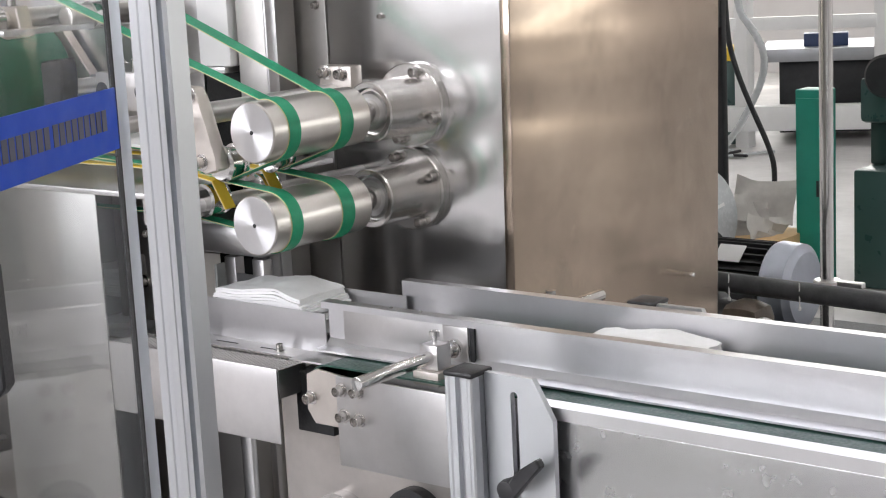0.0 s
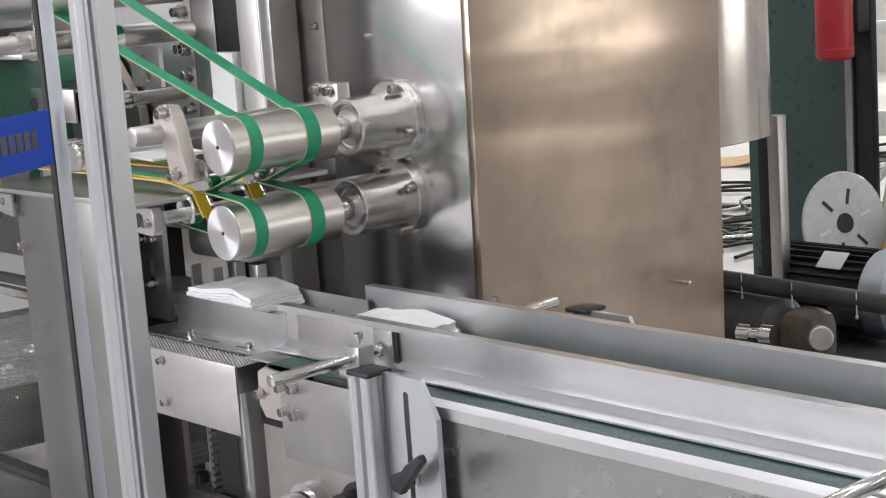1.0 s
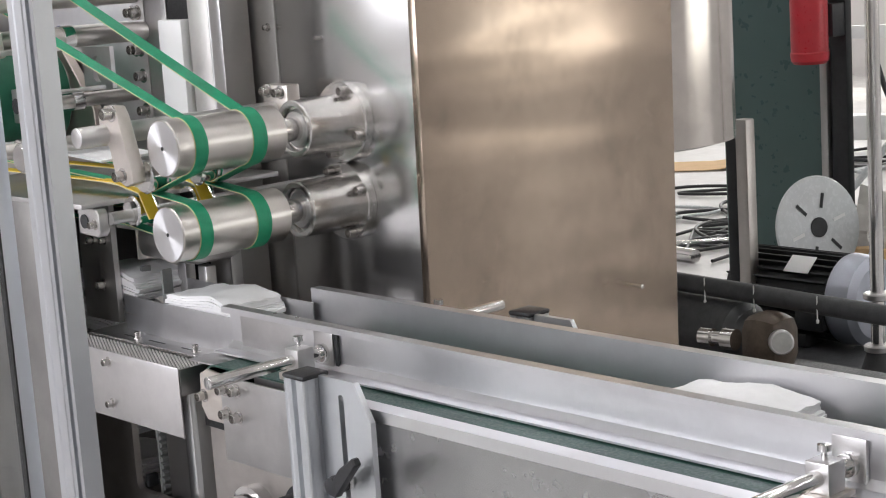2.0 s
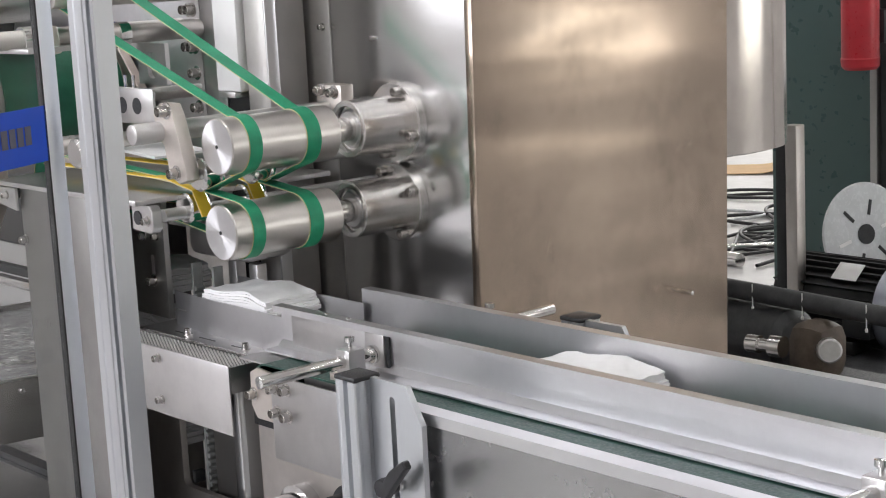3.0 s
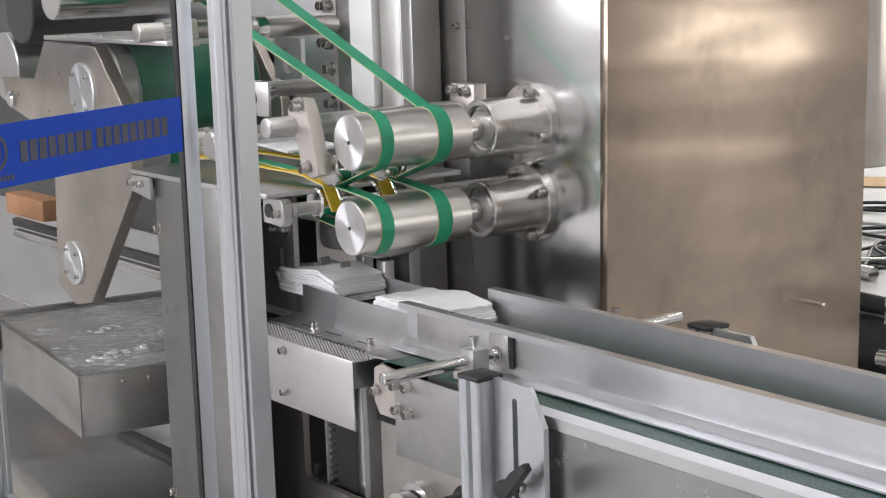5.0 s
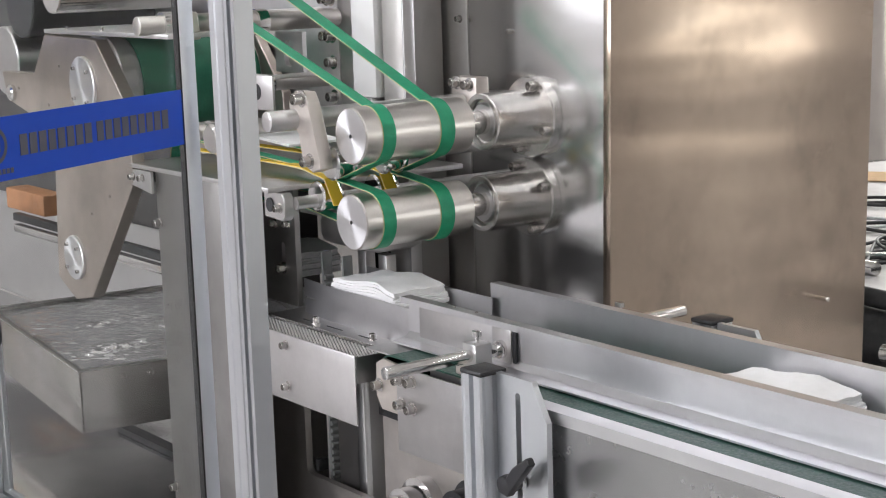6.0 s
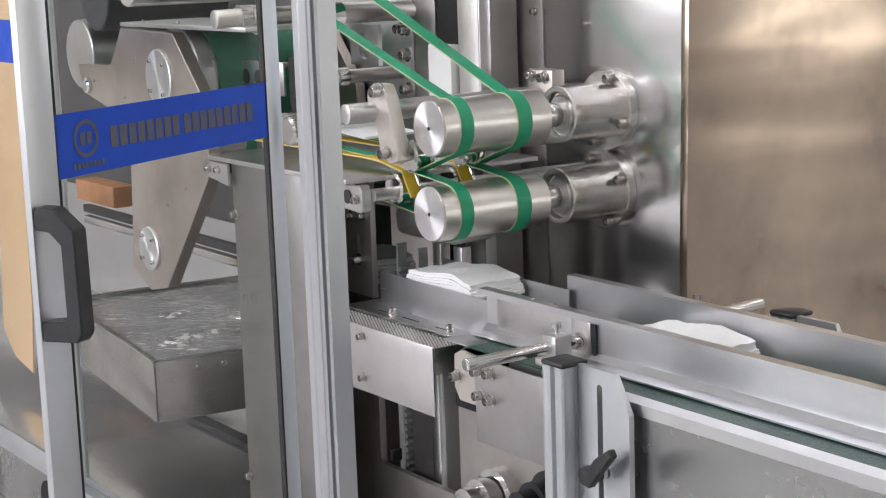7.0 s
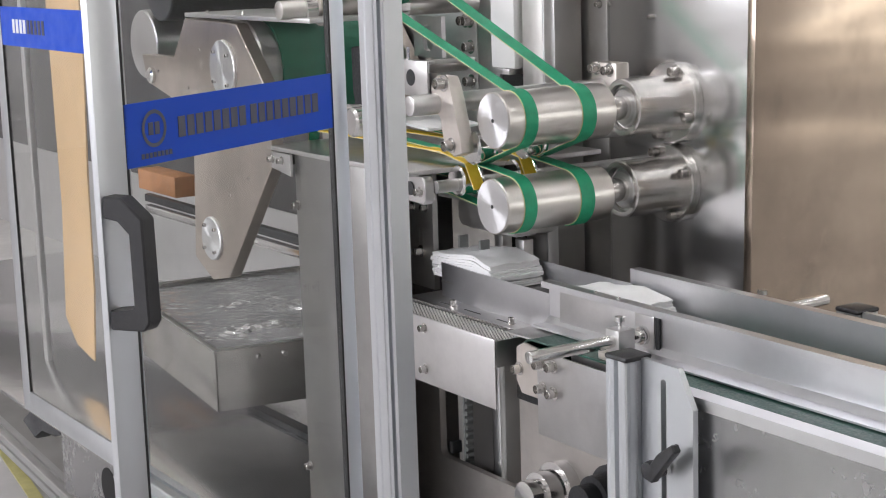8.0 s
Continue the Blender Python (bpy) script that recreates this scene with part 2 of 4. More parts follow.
def strip_belt(path, y0, y1, thick, closed=True, bm=None):
    """A flat belt along a path of (x, z), from y0 to y1."""
    bm = bm or bmesh.new()
    pts = [Vector(p) for p in path]
    n = len(pts)
    rings = []
    for i, p in enumerate(pts):
        a, b = (pts[i - 1], pts[(i + 1) % n]) if closed else (pts[max(i - 1, 0)], pts[min(i + 1, n - 1)])
        d = (b - a).normalized()
        o = Vector((-d.y, d.x)) * thick
        rings.append([bm.verts.new((q.x, y, q.y)) for q, y in ((p, y0), (p, y1), (p + o, y1), (p + o, y0))])
    for i in range(n if closed else n - 1):
        a, b = rings[i], rings[(i + 1) % n]
        for k in range(4):
            bm.faces.new((a[k], a[(k + 1) % 4], b[(k + 1) % 4], b[k]))
    if not closed:
        bm.faces.new(rings[0])
        bm.faces.new(rings[-1][::-1])
    return bm


def arc(cx, cz, r, a0, a1, n=14):
    return [(cx + r * math.cos(radians(a0 + (a1 - a0) * i / n)), cz + r * math.sin(radians(a0 + (a1 - a0) * i / n))) for i in range(n + 1)]


def profile_bar(p0, p1, size, groove=0.009, size_y=None):
    """A slotted aluminium bar: square section with a slot down each face."""
    h, k = size / 2, (size_y or size) / 2
    g, d, c = groove / 2, 0.008, 0.002
    sec = []
    for q in range(4):
        hh, kk = (h, k) if q % 2 == 0 else (k, h)
        side = [(hh, -kk + c), (hh, -g - 0.010), (hh - 0.0012, -g - 0.008), (hh - 0.0012, -g), (hh - d, -g), (hh - d, g), (hh - 0.0012, g), (hh - 0.0012, g + 0.008), (hh, g + 0.010), (hh, kk - c)]
        a = radians(90 * q)
        sec += [(u * math.cos(a) - v * math.sin(a), u * math.sin(a) + v * math.cos(a)) for u, v in side]
    bm = bmesh.new()
    p0, p1 = Vector(p0), Vector(p1)
    d3 = (p1 - p0).normalized()
    if abs(d3.z) > 0.9:
        m = Matrix.Identity(4)
    elif abs(d3.x) > 0.9:
        m = Matrix(((0, 0, 1, 0), (1, 0, 0, 0), (0, 1, 0, 0), (0, 0, 0, 1)))
    else:
        m = Matrix(((1, 0, 0, 0), (0, 0, 1, 0), (0, 1, 0, 0), (0, 0, 0, 1)))
    lo = [bm.verts.new(p0 + m.to_3x3() @ Vector((u, v, 0))) for u, v in sec]
    hi = [bm.verts.new(p1 + m.to_3x3() @ Vector((u, v, 0))) for u, v in sec]
    bm.faces.new(lo)
    bm.faces.new(hi[::-1])
    for i in range(len(sec)):
        j = (i + 1) % len(sec)
        bm.faces.new((lo[i], lo[j], hi[j], hi[i]))
    return bm


def bolt_mesh():
    """A socket-head cap screw on a washer, head towards +z, 10 mm head."""
    bm = lathe((0, 0, -0.001), (0, 0, 1), [(0, 0.0085), (0.0015, 0.0085), (0.0018, 0.0058), (0.011, 0.0058), (0.0118, 0.005)], 20)
    top = max(bm.faces, key=lambda f: f.calc_center_median().z)
    r = bmesh.ops.inset_region(bm, faces=[top], thickness=0.0018)
    bmesh.ops.translate(bm, verts=list(top.verts), vec=(0, 0, -0.005))
    return mesh_from(bm, "bolt", BOLT_STEEL)


BOLT = bolt_mesh()
TURN = {"-y": Matrix.Rotation(radians(90), 4, "X"), "+y": Matrix.Rotation(radians(-90), 4, "X"), "+x": Matrix.Rotation(radians(90), 4, "Y"),
        "+z": Matrix.Identity(4), "-x": Matrix.Rotation(radians(-90), 4, "Y")}


def bolt(parent, p, way="-y", scale=1.0):
    return placed("bolt", BOLT, parent, Matrix.Translation(p) @ TURN[way] @ Matrix.Scale(scale, 4))


# ---- hall ----
HX0, HX1, HY0, HY1, HZ = -10.0, 9.0, -7.0, 12.0, 6.0
solo("floor", box(HX0, HX1, HY0, HY1, -0.2, 0.0), CONCRETE, "worn grey concrete hall floor", "floor", kind="structure")
solo("ceiling", box(HX0, HX1, HY0, HY1, HZ, HZ + 0.2), CEILING, "pale grey hall ceiling", "ceiling", kind="structure")


def wall_with_window(name, axis, at, thick, lo, hi, w0, w1, z0, z1):
    bm = bmesh.new()
    for a, b, c, d in ((lo, w0, 0, HZ), (w1, hi, 0, HZ), (w0, w1, 0, z0), (w0, w1, z1, HZ)):
        if axis == "y":
            box(a, b, at, at + thick, c, d, bm=bm)
        else:
            box(at, at + thick, a, b, c, d, bm=bm)
    return solo(name, bm, PLASTER, "off-white hall wall with a wide window opening", "wall", kind="structure")


wall_with_window("wall_south", "y", HY0 - 0.2, 0.2, HX0, HX1, -7.0, 2.0, 2.0, 4.2)
wall_with_window("wall_north", "y", HY1, 0.2, HX0, HX1, -9.2, -3.4, 1.6, 4.0)
wall_with_window("wall_east", "x", HX1, 0.2, HY0, HY1, 6.0, 11.6, 0.95, 3.25)
solo("wall_west", box(HX0 - 0.2, HX0, HY0, HY1, 0, HZ), PLASTER, "off-white plain hall wall", "wall", kind="structure")


def ceiling_lamp(at):
    t = thing("ceiling_lamp", "long white tube lamp under the hall ceiling", "lamp", at, "hall ceiling lamps")
    x, y, z = at
    part("housing", box(x - 1.2, x + 1.2, y - 0.12, y + 0.12, z, z + 0.08, 0.01), WHITE, t)
    for s in (-0.055, 0.055):
        part("tube", rod((x - 1.15, y + s, z - 0.025), (x + 1.15, y + s, z - 0.025), 0.02, 12), LAMP, t)
    return t


first_lamp = ceiling_lamp((-5.0, -3.5, HZ - 0.08))
for ix in range(4):
    for iy in range(4):
        if ix or iy:
            copy_thing(first_lamp, Matrix.Translation((-5.0 + 3.6 * ix, -3.5 + 4.2 * iy, HZ - 0.08)))

fl = box(-1.6, 1.6, -0.017, 0.017, 0.0005, 0.0035)
bmesh.ops.transform(fl, verts=fl.verts, matrix=Matrix.Translation((-3.2, 0.14, 0)) @ Matrix.Rotation(radians(-8), 4, "Z"))
solo("floor_line", fl, plain("line_paint", (0.5, 0.46, 0.2), 0.6, 0.25, 9), "worn yellow line painted on the floor", "floor line", kind="structure")

# ---- machine cabinet behind the rollers ----
WY = 0.447
CX = -0.245
LEAN, YAW = 0.0225, 0.038


def leaning(bm):
    """The cabinet's side stands a little out of true: it leans and turns outward with height and depth."""
    for v in bm.verts:
        if v.co.x > -0.4:
            v.co.x += LEAN * (v.co.z - 1.05) + YAW * (v.co.y - WY)
    return bm


cabinet = thing("machine_cabinet", "tall stainless steel machine cabinet with stained side sheet", "machine", (-0.7, 0.75, 0))
part("front_sheet", leaning(box(-0.597, CX - 0.003, WY, WY + 0.02, 0.0, 2.1, 0.002)), SHEET_MIRROR, cabinet, "bright wavy stainless front sheet")
part("front_sheet", box(-1.1, -0.602, WY + 0.002, WY + 0.022, 0.0, 2.1, 0.002), SHEET_SATIN, cabinet, "satin stainless front sheet")
part("side_sheet", leaning(box(CX - 0.018, CX, WY - 0.008, 1.008, 0.0, 2.1, 0.003)), SHEET_WARM, cabinet, "stained and dented stainless side sheet")
part("body", leaning(box(-1.1, CX - 0.02, WY + 0.024, 1.0, 0.0, 2.09)), SHEET_DARK, cabinet)
part("pin", rod((CX - 0.006, 0.89, 0.819), (CX + 0.036, 0.89, 0.819), 0.004, 12, 0.001), CHROME, cabinet, "small polished locating pin")
bolt(cabinet, (-0.62, WY, 1.30), "-y", 0.8)
bolt(cabinet, (-0.487, WY, 1.282), "-y", 0.6)


# ---- rollers ----
TURNING = []


def roller_unit(x, z, y0, first):
    t = thing("drive_roller", "turned steel drive roller in a flanged bearing housing", "roller", (x, WY, z), "drive rollers")
    p = lambda y: (x, y, z)
    body = part("roller", lathe(p(y0), p(y0 + 1), [(0.0, 0.0405), (0.0015, 0.042), (0.1965, 0.042), (0.198, 0.0405)], 56), STEEL_TURNED, t)
    face = lathe(p(y0 - 0.0006), p(y0 + 1), [(0, 0.0032), (0, 0.0398), (0.001, 0.0398)], 56)
    part("end_face", face, STEEL_FACE, body, "bright turned end face")
    part("centre_hole", rod(p(y0 - 0.0012), p(y0 + 0.002), 0.003, 12), DARK, body)
    TURNING.append(body)
    part("shaft", rod(p(y0 + 0.19), p(WY), 0.0188, 32), HOUSING, t)
    part("housing", lathe(p(0.336), p(1), [(0.012, 0.02), (0.010, 0.034), (0, 0.036), (0, 0.0425), (0.002, 0.0445), (0.096, 0.0445)], 56), HOUSING, t, "polished bearing housing")
    part("bearing_ring", lathe(p(0.340), p(1), [(0, 0.0215), (0, 0.027), (0.002, 0.0285), (0.004, 0.0305), (0.006, 0.0305)], 40), STEEL, t)
    part("flange", lathe(p(0.430), p(1), [(0, 0.0615), (0.002, 0.0635), (0.0165, 0.0635)], 64), HOUSING, t, "round polished flange")
    for k in range(4):
        a = radians(first + 90 * k)
        bolt(t, (x + 0.0535 * math.cos(a), 0.430, z + 0.0535 * math.sin(a)), "-y", 1.3)
    return t


RX1, RZ1, RX2, RZ2, RY = -0.426, 1.150, -0.433, 1.022, 0.096
roller_unit(RX1, RZ1, RY, 70)
roller_unit(RX2, RZ2, RY, 24)


# ---- flat belts ----
def drive_belt(name, path, y0, y1, material, label, closed=True):
    t = thing(name, label, "belt", (path[0][0], (y0 + y1) / 2, path[0][1]), "flat drive belts")
    part("band", strip_belt(path, y0, y1, 0.0022, closed), material, t)
    part("edge_stripe", strip_belt(path, y0 - 0.0008, y0 + 0.0006, 0.0012, closed), EDGE, t, "pale woven belt edge")
    return t


for ya, yb in ((0.125, 0.1465), (0.229, 0.254)):
    up_z = 1.30 if ya < 0.2 else 1.335
    loop = arc(-0.962, up_z + 0.045, 0.024, 190, 104, 6) + arc(RX1, RZ1, 0.042, 104, -82, 22)
    loop += [(-0.505, 1.079), (-0.62, 1.088), (-0.95, 1.104)]
    drive_belt("drive_belt", loop, ya, yb, GREEN_BELT, "bright green flat belt on the upper roller", False)
    loop = arc(RX2, RZ2, 0.042, 84, -100, 22)
    loop += [(-0.50, 1.010), (-0.60, 1.022), (-0.98, 1.02)] + arc(-1.02, 1.062, 0.042, 260, 92, 8)
    loop += [(-0.70, 1.086), (-0.58, 1.080)]
    drive_belt("drive_belt", loop, ya, yb, GREEN_BELT, "bright green flat belt on the lower roller")
for ya, yb in ((0.112, 0.132), (0.213, 0.234)):
    run = [(-1.0, 1.087), (-0.75, 1.0875), (-0.60, 1.087), (-0.529, 1.075), (-0.506, 1.037)]
    drive_belt("drive_belt", run, ya, yb, YELLOW, "yellow flat belt under the green belts", False)

# ---- conveyor ----
CV = thing("belt_conveyor", "long stainless belt conveyor with guide rails on aluminium posts", "conveyor", (0.5, 0.18, 0))
X_END = 6.6
part("belt", strip_belt(arc(-0.27, 0.825, 0.031, 90, 270, 10) + arc(X_END, 0.825, 0.031, -90, 90, 10), 0.0465, 0.3135, -0.0025), GREEN_DARK, CV, "dark green conveyor belt")
part("bed", box(-0.2, X_END, 0.062, 0.296, 0.80, 0.85), STEEL, CV)
for y, s in ((0.020, 1), (0.34, -1)):
    poly = [(y, 0.862), (y + s * 0.026, 0.862), (y + s * 0.026, 0.850), (y + s * 0.022, 0.850), (y + s * 0.022, 0.858), (y + s * 0.003, 0.858), (y + s * 0.003, 0.847), (y, 0.847)]
    part("side_strip", prism(poly, "x", 0.055, X_END, 0.0), ALU_STRIP, CV, "pale aluminium edge strip")
    part("side_panel", box(0.055, X_END, min(y, y + s * 0.006) + 0.001, max(y, y + s * 0.006) + 0.001, 0.50, 0.8465, 0.0015), SHEET_SIDE, CV, "brushed stainless side panel")


def folded(path, thick, x0, x1):
    """One folded sheet: a line of (y, z) corners given a thickness and drawn out along x."""
    pts = [Vector(p) for p in path]
    left, right = [], []
    for i, p in enumerate(pts):
        d0 = (p - pts[i - 1]).normalized() if i else (pts[1] - p).normalized()
        d1 = (pts[i + 1] - p).normalized() if i < len(pts) - 1 else d0
        n = Vector((-(d0 + d1).y, (d0 + d1).x)).normalized()
        k = thick / 2 / max(0.4, n.dot(Vector((-d0.y, d0.x))))
        left.append(p + n * k)
        right.append(p - n * k)
    return prism([tuple(p) for p in left + right[::-1]], "x", x0, x1)


def guide(name, y, s, x0, x1, top):
    """A folded rail: lipped top, upright web, sloped foot and flat flange beside the belt."""
    path = [(0.0013, top - 0.009), (0.0013, top - 0.0013), (0.0158, top - 0.0013), (0.0158, 0.871), (0.0055, 0.8617), (-0.019, 0.8617)]
    return part(name, folded([(y + s * a, b) for a, b in path], 0.0026, x0, x1), RAIL, CV, "folded stainless guide rail")


guide("guide_rail", 0.107, 1, -0.330, X_END, 0.9245)
guide("guide_rail", 0.277, -1, -0.315, X_END, 0.9245)
part("rail_seam", box(-0.087, -0.080, 0.1175, 0.1212, 0.868, 0.917), DARK, CV)
part("splice_plate", box(-0.30, -0.090, 0.1175, 0.1205, 0.865, 0.9185, 0.001), STEEL, CV)
part("tail_plate", box(-0.2475, 0.05, 0.0375, 0.0415, 0.728, 0.849, 0.001), STEEL, CV, "brushed steel tail side plate")
part("tail_plate", box(-0.252, 0.05, 0.309, 0.313, 0.728, 0.849, 0.001), STEEL, CV)
hexp = [(-0.252, 0.845), (-0.285, 0.852), (-0.303, 0.843), (-0.305, 0.795), (-0.292, 0.777), (-0.252, 0.777)]
part("end_plate", prism([(x + 0.04, z) if x > -0.26 else (x, z) for x, z in hexp], "y", 0.042, 0.047, 0.001), CAST, CV, "milled plate holding the tail roller")
for bx, bz in ((-0.238, 0.831), (-0.209, 0.833), (-0.235, 0.797), (-0.209, 0.795), (-0.296, 0.812)):
    bolt(CV, (bx, 0.037 if bx > -0.25 else 0.0415, bz), "-y", 1.15)


def side_support(x, y, s):
    """A slotted post with cap, slotted bracket plate and clamp lever. s: 1 on the near side, -1 on the far side."""
    post = part("post", profile_bar((x, y, 0.03), (x, y, 0.893), 0.041), ALU, CV, "slotted aluminium post")
    part("cap", box(x - 0.0215, x + 0.0215, y - 0.0215, y + 0.0215, 0.893, 0.900, 0.003), BLACK, post, "black plastic end cap")
    part("foot", rod((x, y, 0.0), (x, y, 0.03), 0.03, 20, 0.004), BLACK, post)
    ya, yb = sorted((y + s * 0.004, y + s * 0.012))
    pl = plate_hole(x + 0.021, x + 0.117, 0.55, 0.897, ya, yb, (x + 0.058, x + 0.068, 0.70, 0.878), 0.0045)
    bmesh.ops.recalc_face_normals(pl, faces=pl.faces)
    bmesh.ops.bisect_plane(pl, geom=pl.verts[:] + pl.edges[:] + pl.faces[:], plane_co=(x + 0.117, 0, 0.850), plane_no=(0.87, 0, 0.5), clear_outer=True)
    bmesh.ops.holes_fill(pl, edges=[e for e in pl.edges if e.is_boundary])
    brk = part("bracket", pl, ALU, CV, "slotted aluminium bracket plate")
    return post, brk


for px_ in (0.0, 0.86, 2.2, 3.6, 5.0):
    side_support(px_, 0.0, 1)
    side_support(px_, 0.403, -1)


def clamp_lever(x, y, z, s):
    body = part("clamp_lever", lathe((x, y + s * 0.002, z), (x, y - s * 1, z), [(0, 0.007), (0.004, 0.0105), (0.022, 0.0125), (0.03, 0.011), (0.031, 0.006)], 24), BLACK, CV, "black adjustable clamp lever")
    arm = prism([(-0.012, -0.010), (0.008, -0.014), (0.032, 0.016), (0.052, 0.036), (0.046, 0.045), (0.018, 0.026)], "y", -0.006, 0.006, 0.002)
    bmesh.ops.translate(arm, verts=arm.verts, vec=(x, y - s * 0.022, z))
    part("arm", arm, BLACK, body)
    part("stud", rod((x + 0.004, y - s * 0.0, z), (x + 0.004, y - s * 0.006, z), 0.009, 16), CHROME, body)


for px_ in (0.0, 0.86, 2.2):
    clamp_lever(px_ + 0.066, 0.002, 0.768, 1)


def rod_holder(x, s):
    """A round bar through a clamp block, which carries a guide rail."""
    ya, yb = (-0.075, 0.128) if s > 0 else (0.27, 0.455)
    r = part("holder_bar", rod((x, ya, 0.884), (x, yb, 0.884), 0.0085, 24, 0.001), CHROME, CV, "polished round holder bar")
    yc = 0.075 if s > 0 else 0.33
    part("clamp_block", box(x - 0.014, x + 0.014, yc - 0.014, yc + 0.014, 0.868, 0.9, 0.0015), STEEL, r)
    part("clamp_foot", box(x - 0.02, x + 0.02, yc - 0.022, yc + 0.022, 0.85, 0.868, 0.001), CAST, r)
    part("thumb_screw", lathe((x, yc, 0.9), (x, yc, 2), [(0, 0.003), (0.009, 0.003), (0.009, 0.007), (0.0155, 0.007), (0.016, 0.006)], 18), CHROME, r)
    if s > 0:
        part("collar", rod((x, yb - 0.02, 0.884), (x, yb - 0.01, 0.884), 0.0125, 20, 0.001), CHROME, r)
    part("rail_lug", box(x - 0.02, x + 0.02, 0.116 if s > 0 else 0.262, 0.121 if s > 0 else 0.267, 0.866, 0.912, 0.001), STEEL, r)


for hx in (-0.109, 0.72, 2.06):
    rod_holder(hx, 1)
    rod_holder(hx, -1)

for bx in (-0.215, -0.165):
    bolt(CV, (bx, 0.118, 0.9215), "+z", 0.42)

# ---- infeed table ----
IT = thing("infeed_table", "stainless infeed table with perforated strip and folded guides", "machine table", (-0.5, 0.15, 0.74))
TZ = 0.842
part("front_skirt", box(-0.70, -0.357, 0.041, 0.044, 0.737, TZ, 0.0012), STEEL, IT, "brushed front skirt with two screws")
part("skirt_return", box(-0.359, -0.3565, 0.044, 0.098, 0.80, TZ - 0.002, 0.0005), SHEET_DARK, IT)
part("top_plate", box(-0.70, -0.30, 0.098, 0.285, TZ - 0.003, TZ, 0.0008), STEEL, IT)
mesh_strip = bmesh.new()
box(-0.70, -0.357, 0.044, 0.098, TZ - 0.008, TZ - 0.004, bm=mesh_strip)
part("strip_bed", mesh_strip, DARK, IT)
grid = bmesh.new()
for i in range(69):
    x = -0.699 + i * 0.005
    for k in range(10):
        y = 0.0465 + k * 0.005 + (0.0025 if i % 2 else 0)
        bmesh.ops.create_cone(grid, cap_ends=True, segments=6, radius1=0.0023, radius2=0.0013, depth=0.0016, matrix=Matrix.Translation((x, y, TZ - 0.0034)))
part("perforated_strip", grid, SHEET_DARK, IT, "knurled perforated steel strip", kind="stuff")
part("strip_edge", box(-0.70, -0.357, 0.0965, 0.0985, TZ - 0.002, TZ + 0.0015), CHROME, IT)
for sx in (-0.60, -0.53, -0.44):
    part("slot", box(sx - 0.022, sx + 0.022, 0.118, 0.1205, TZ, TZ + 0.0006), DARK, IT)
bolt(IT, (-0.585, 0.119, TZ), "+z", 0.9)
bolt(IT, (-0.425, 0.119, TZ), "+z", 0.9)
bolt(IT, (-0.548, 0.041, 0.8255), "-y", 0.95)
bolt(IT, (-0.548, 0.041, 0.760), "-y", 0.95)
part("guide_wall", prism([(-0.665, 0.150), (-0.585, 0.142), (-0.352, 0.137), (-0.352, 0.139), (-0.585, 0.144), (-0.665, 0.152)], "z", TZ, 0.898), RAIL, IT, "folded stainless guide wall")
part("guide_wall", prism([(-0.66, 0.262), (-0.42, 0.252), (-0.30, 0.250), (-0.30, 0.252), (-0.42, 0.254), (-0.66, 0.264)], "z", TZ, 0.905), RAIL, IT)
part("trough_floor", box(-0.66, -0.345, 0.146, 0.249, 0.866, 0.869), STEEL, IT)
part("bridge_plate", box(-0.34, -0.255, 0.05, 0.30, 0.855, 0.8575, 0.0005), STEEL, IT)
part("leg", box(-0.66, -0.60, 0.20, 0.26, 0.0, TZ - 0.003), SHEET_DARK, IT)
part("chain_guard", box(-0.366, -0.30, 0.085, 0.12, 0.745, 0.83, 0.002), DARK, IT)

# ---- machine front plate with window ----
FP = thing("lifting_machine", "dark stainless lifting machine with a window opening", "machine", (-0.6, 0.17, 0))
part("front_plate", plate_hole(-0.86, 0.0, 0.0, 0.80, 0.165, 0.177, (-0.708, -0.474, 0.556, 0.79), 0.012), DARK_PLATE, FP, "dark brushed plate with rounded window")
part("slot_plate", plate_hole(-0.81, -0.708, 0.842, 1.055, 0.163, 0.173, (-0.752, -0.742, 0.905, 0.945), 0.0045), SHEET_SATIN, FP, "steel plate with an upright slot")
for p_ in ((-0.748, 0.163, 0.902), (-0.77, 0.163, 0.975), (-0.73, 0.163, 0.978)):
    bolt(FP, p_, "-y", 1.2 if p_[2] < 0.95 else 0.9)
part("inner_wall", box(-0.9, -0.44, 0.40, 0.41, 0.0, 0.80), DARK_PLATE, FP)
for tx in (-0.66, -0.60, -0.53):
    part("guide_column", box(tx - 0.012, tx + 0.012, 0.26, 0.28, 0.35, 0.93 if tx < -0.55 else 0.79, 0.002), STEEL if tx < -0.55 else WHITE, FP)
TOOTHED = plain("grey_toothed_belt", (0.3, 0.31, 0.3), 0.6, 0.15, 40)
for tx in (-0.690, -0.628):
    teeth = bmesh.new()
    for i in range(40):
        rod((tx, 0.205, 0.4 + i * 0.0125), (tx, 0.221, 0.4 + i * 0.0125), 0.0042, 8, bm=teeth)
    box(tx - 0.007, tx - 0.002, 0.204, 0.222, 0.4, 0.93, bm=teeth)
    part("toothed_belt", teeth, TOOTHED, FP, "grey toothed lifting belt")
part("light_bar", box(-0.604, -0.580, 0.20, 0.212, 0.35, 0.79, 0.002), ALU_STRIP, FP, "pale upright bar in the window")
part("lock_block", box(-0.706, -0.696, 0.180, 0.20, 0.557, 0.578, 0.002), DARK, FP)
